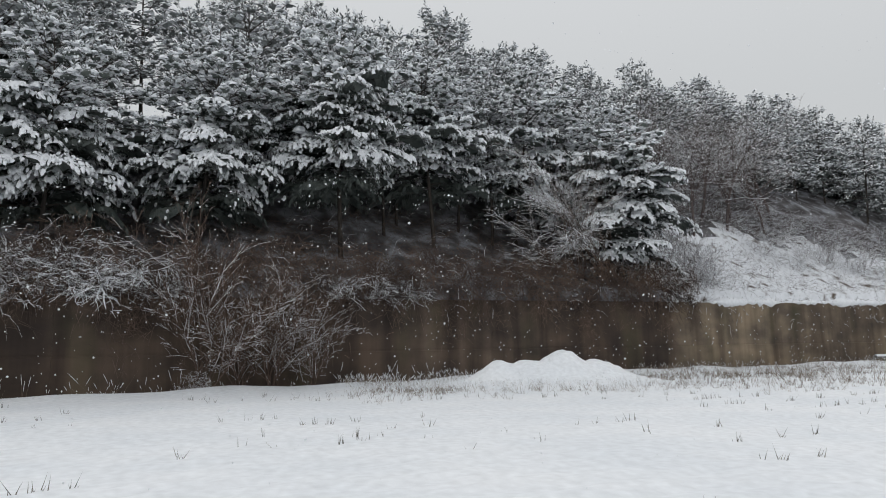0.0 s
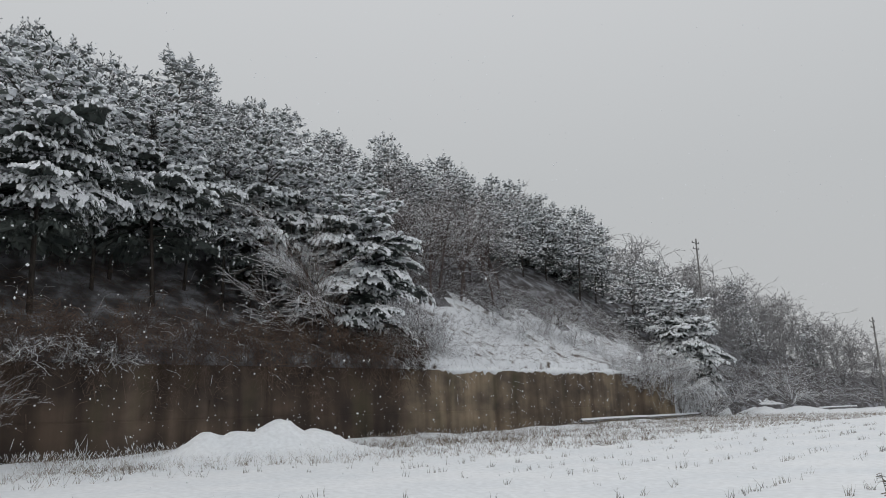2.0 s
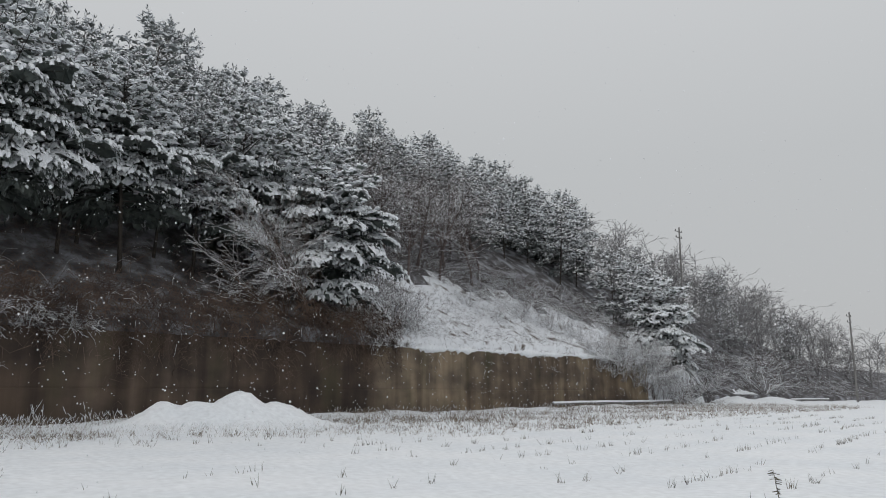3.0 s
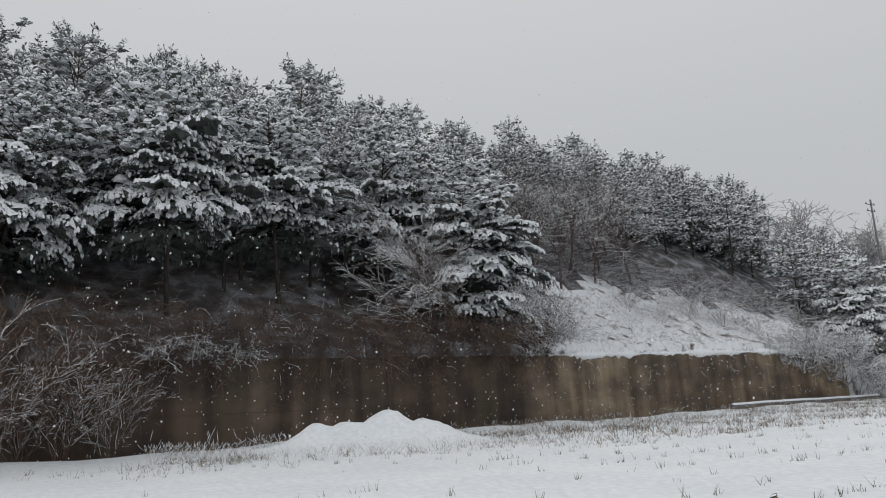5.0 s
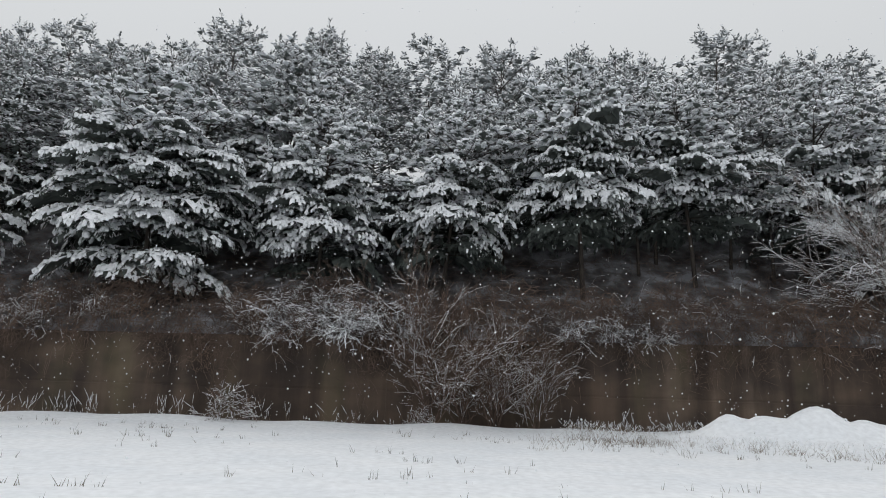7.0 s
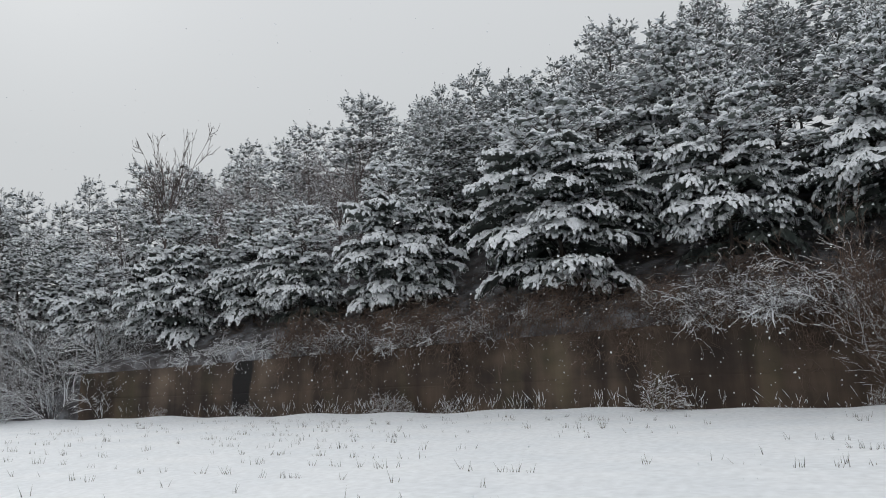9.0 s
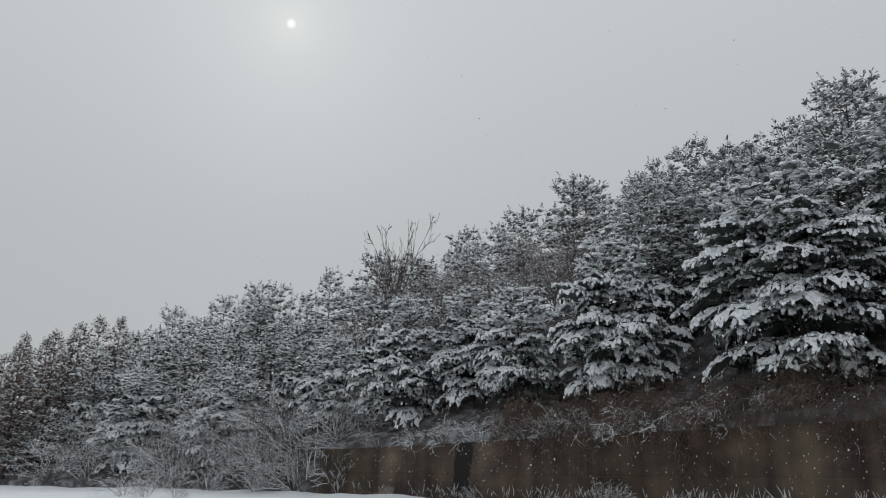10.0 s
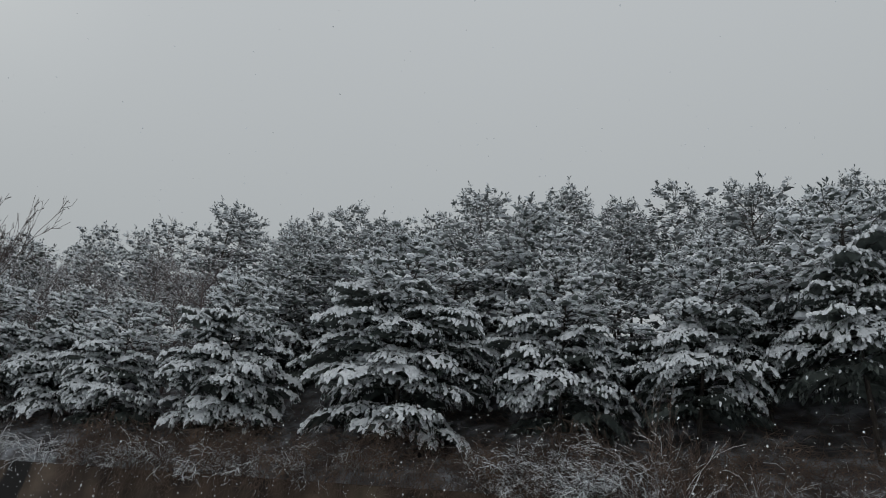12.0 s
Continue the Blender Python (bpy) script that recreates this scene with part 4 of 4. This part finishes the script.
brush("dead_brush", "snow-dusted undergrowth at the edge of the pines", 10, 24.5, 33, 2200, M_GREYTWIG, (5.0, 10.5), 0.5, 0.0, 0.6, (0.4, 1.1), 0.009)
brush("dead_brush", "grey-brown undergrowth below the bare grove", 5, 27, 66, 4200, M_GREYTWIG, (8.6, 13.0), 0.6, 0.0, 0.5, (0.5, 1.4), 0.009, 0.14)
brush("dead_brush", "greyish undergrowth along the lower end of the wood", 7, 58, 120, 3500, M_GREYTWIG, (-1.0, 8.0), 1.2, 0.0, 0.5, (0.8, 2.0))
brush("dead_brush", "greyish undergrowth below the wood's far end", 8, -80, -36, 3500, M_GREYTWIG, (-0.5, 8.0), 1.1, 0.0, 0.5, (0.6, 1.6))


def blades(name, label, category, seed, spots, mat, height, per, lean, width=0.006, snow=0.0, skew=1.0):
    """Grass or stalks: thin three-sided blades in tufts."""
    rng = np.random.default_rng(seed)
    v, f, white = [], [], Tubes()
    for x, y in spots:
        z = land_at(x, y)
        for k in range(rng.integers(*per)):
            p = np.array((x + rng.normal(0, 0.05), y + rng.normal(0, 0.05), z - 0.03))
            t = p + np.array((rng.normal(0, lean), rng.normal(0, lean), 1)) * (height[0] + (height[1] - height[0]) * rng.random() ** skew)
            b = len(v)
            for a in (0, 2.1, 4.2):
                v.append((p[0] + width * math.cos(a), p[1] + width * math.sin(a), p[2]))
            v.append(tuple(t))
            f += [(b, b + 1, b + 3), (b + 1, b + 2, b + 3), (b + 2, b, b + 3)]
            if rng.random() < snow:
                m = p + (t - p) * 0.55
                white.add([m, p + (t - p) * 0.8, t], [0.005, 0.011, 0.004], 3)
    ob = tagged(mesh_ob(name, v, f, mat), label, category, kind="stuff")
    if white.v:
        tagged(white.ob("snow_cover", M_SNOW_TREE, ob, "snow on the stalk tips"), kind="stuff")


rng = np.random.default_rng(9)
spots = []
for k in range(12000):          # the rough grass verge beyond the heap
    x = rng.uniform(6, 75)
    off = -1.0 - (3.0 + 11.0 * min(max((x - 4) / 14, 0), 1)) * rng.random() ** 1.3
    if math.sin(x * 1.1) + math.sin(x * 0.37 + off) + rng.normal(0, 0.8) > -0.4:
        spots.append((x, float(wall_y(x)) + off))
for k in range(1500):
    x = rng.uniform(5, 27)
    off = rng.normal(7.8, 1.3)
    if math.sin(x * 1.7 + off) + math.sin(x * 0.6 - 1.4 * off) + rng.normal(0, 0.5) > 0.1:
        spots.append((x, float(wall_y(x)) - off))
for k in range(900):            # tufts round the heap's foot and on its lumps
    x, off = rng.normal(12.5, 3.2), rng.normal(6.6, 0.9)
    spots.append((x, float(wall_y(x)) - off))
blades("dry_grass", "thin dry grass poking through the snow along the verge", "grass", 12, [p for p in spots if p[0] < 19], M_VERGE, (0.05, 0.42), (2, 6), 0.55, 0.0055, 0.3, 1.8)
blades("dry_grass", "coarse brown grass standing in the snow below the wall", "grass", 15, [p for p in spots if p[0] >= 19], M_VERGE, (0.06, 0.42), (2, 5), 0.55, 0.010, 0.12, 1.7)
spots = [(x, float(wall_y(x)) - rng.uniform(0.3, 1.5)) for x in np.r_[rng.uniform(-40, 14, 160), rng.normal(-14, 7, 210), rng.normal(-24, 3, 60)] if math.sin(x * 1.9) + math.sin(x * 0.83 + 1) + rng.normal(0, 0.9) > -0.5]
blades("weed_stalks", "dry weed stalks tipped with snow along the wall's foot", "weeds", 13, spots, M_VERGE, (0.06, 0.95), (2, 8), 0.42, 0.005, 0.6, 2.2)

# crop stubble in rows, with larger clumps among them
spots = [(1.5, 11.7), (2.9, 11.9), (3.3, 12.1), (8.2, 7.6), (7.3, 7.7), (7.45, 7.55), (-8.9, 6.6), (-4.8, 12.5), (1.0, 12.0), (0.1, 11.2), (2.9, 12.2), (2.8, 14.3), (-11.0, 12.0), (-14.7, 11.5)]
for row in range(14):
    y0 = 3.4 + 1.55 * row
    x = -32.0
    while x < 50:
        x += rng.exponential(0.42)
        y = y0 + 0.14 * x + rng.normal(0, 0.06)
        if y > wall_y(x) - 3.5 or (y < 5 and -4 < x < 12 and y < 3):
            continue
        if rng.random() < (0.55 if x > 12 else 0.52 if x < -4 else 0.14) + 0.25 * math.sin(x * 0.5 + row):
            spots.append((x, y))
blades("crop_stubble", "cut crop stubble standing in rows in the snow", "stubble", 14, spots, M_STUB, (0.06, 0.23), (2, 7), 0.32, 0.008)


# ---------------------------------------------------------------- tall weed, rail, poles, far hills, falling snow
def tall_weed():
    rng = np.random.default_rng(21)
    root = tagged(new("weed"), "tall dry weed with a drooping snow-flecked seed head in the field", "weed")
    stem, leaf, white = Tubes(), Tubes(), Tubes()
    pts = [np.array((0.10 * math.sin(s * 2.2) - 0.12 * s * s, 0, s * 0.95)) for s in np.linspace(0, 1, 7)]
    stem.add(pts, [0.005 - 0.003 * s for s in np.linspace(0, 1, 7)], 5)
    for k in range(60):
        s = rng.uniform(0.5, 1.0)
        p = np.array((0.10 * math.sin(s * 2.2) - 0.12 * s * s, 0, s * 0.95))
        a = rng.uniform(0, 6.28)
        t = p + np.array((math.cos(a) * 0.09, math.sin(a) * 0.09, -0.02)) * (1.3 - s)
        leaf.add([p, t], [0.004, 0.002], 3)
        if rng.random() < 0.5:
            white.strip([p, t], 0.004, 0.006)
    stem.ob("stem", M_STUB, root)
    tagged(leaf.ob("seed_head", M_STUB, root), kind="stuff")
    tagged(white.ob("snow_cover", M_SNOW_TREE, root), kind="stuff")
    root.location = (6.6, 2.24, land_at(6.6, 2.24) - 0.03)
    root.scale = (1.15, 1.15, 1.2)


tall_weed()


def low_rail(x0, x1, off, label):
    """A low horizontal rail on stubby posts, capped with snow."""
    root = tagged(new("low_rail"), label, "rail")
    xs = np.linspace(x0, x1, 12)
    rail, cap = Tubes(), Tubes()
    line = [np.array((x, float(wall_y(x)) + off, land_at(x, float(wall_y(x)) + off) * 0.4 + 0.30)) for x in xs]
    rail.add(line, [0.10] * len(line), 6)
    cap.strip([p + np.array((0, 0, 0.05)) for p in line], 0.13, 0.14)
    rail.ob("beam", M_POLE, root)
    cap.ob("snow_cap", M_SNOW_TREE, root)
    for p in line[::3]:
        post = Tubes()
        post.add([p + np.array((0, 0.12, 0.02)), p + np.array((0, 0.12, -0.6))], [0.06, 0.06], 6)
        post.ob("post", M_POLE, root)


low_rail(43.0, 62.5, -1.2, "low grey rail capped with snow at the field's edge")
low_rail(92.0, 104.0, -1.0, "low grey rail capped with snow far along the field")


def utility_pole(x, y, z, top, label):
    root = tagged(new("utility_pole"), label, "pole", "utility poles")
    mast = Tubes()
    mast.add([np.array((x, y, z)), np.array((x, y, top))], [0.16, 0.10], 8)
    mast.ob("mast", M_POLE, root)
    for dz, w in ((0.55, 0.9), (1.35, 0.75)):
        arm = Tubes()
        arm.add([np.array((x - w, y + 0.1, top - dz)), np.array((x + w, y + 0.1, top - dz))], [0.06, 0.06], 4)
        a = arm.ob("crossarm", M_POLE, root)
        for s in (-0.85, 0.85):
            ins = Tubes()
            ins.add([np.array((x + s * w, y + 0.1, top - dz)), np.array((x + s * w, y + 0.1, top - dz + 0.14)), np.array((x + s * w, y + 0.1, top - dz + 0.26))], [0.05, 0.07, 0.03], 6)
            ins.ob("insulator", M_POLE, a)


utility_pole(85.0, 46.5, land_at(85.0, 46.5) - 0.3, 22.3, "slim grey utility pole with crossarms above the trees")
utility_pole(106.0, 34.0, -0.3, 11.9, "slim grey utility pole with crossarms at the field's end")


def far_hill():
    """A long low wooded hill, its pale colour carrying the snowfall's haze."""
    xs = np.linspace(200, 1500, 60)
    v, f = [], []
    for i, x in enumerate(xs):
        h = 60 * math.exp(-((x - 500) / 420) ** 2) * (1 + 0.08 * math.sin(i * 0.9) + 0.05 * math.sin(i * 2.3)) + 6
        for j, (dy, k) in enumerate(((0, 0), (60, 0.55), (130, 0.9), (200, 1.0), (420, 0.3))):
            v.append((x, 230 + 0.18 * x + dy, h * k - 1))
    for i in range(len(xs) - 1):
        for j in range(4):
            a = i * 5 + j
            f.append((a, a + 5, a + 6, a + 1))
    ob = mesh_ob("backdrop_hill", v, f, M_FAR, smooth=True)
    tagged(ob, "distant wooded hill with snowfall haze painted into its colour", "hill", kind="structure")


# Pale tones with the distance haze painted in.
M_FAR = material("hazed_distant_wood", [(0.42, 0.45, 0.47), (0.52, 0.55, 0.57)], 0.02, 0.95, detail=8)
far_hill()


def falling_snow():
    """Flakes hanging in the air over the field."""
    rng = np.random.default_rng(31)
    v, f = [], []
    for k in range(9000):
        x, y = rng.uniform(-34, 46), rng.uniform(2.5, 26)
        z = rng.uniform(0.05, 14) * rng.uniform(0.25, 1)
        r = rng.uniform(0.005, 0.012) * (0.5 + y / 14) * (1.8 if rng.random() < 0.06 else 1) * (1.7 if rng.random() < 0.02 else 1)
        b = len(v)
        sq = rng.uniform(0.6, 1.3, 3) * r
        v += [(x + sq[0], y, z), (x - sq[0], y, z), (x, y + sq[1], z), (x, y - sq[1], z), (x, y, z + sq[2]), (x, y, z - sq[2])]
        f += [(b, b + 2, b + 4), (b + 2, b + 1, b + 4), (b + 1, b + 3, b + 4), (b + 3, b, b + 4), (b + 2, b, b + 5), (b + 1, b + 2, b + 5), (b + 3, b + 1, b + 5), (b, b + 3, b + 5)]
    tagged(mesh_ob("snowflakes", v, f, M_SNOW_TREE, smooth=True), "falling snowflakes hanging in the air over the field", "snow", kind="stuff")


falling_snow()
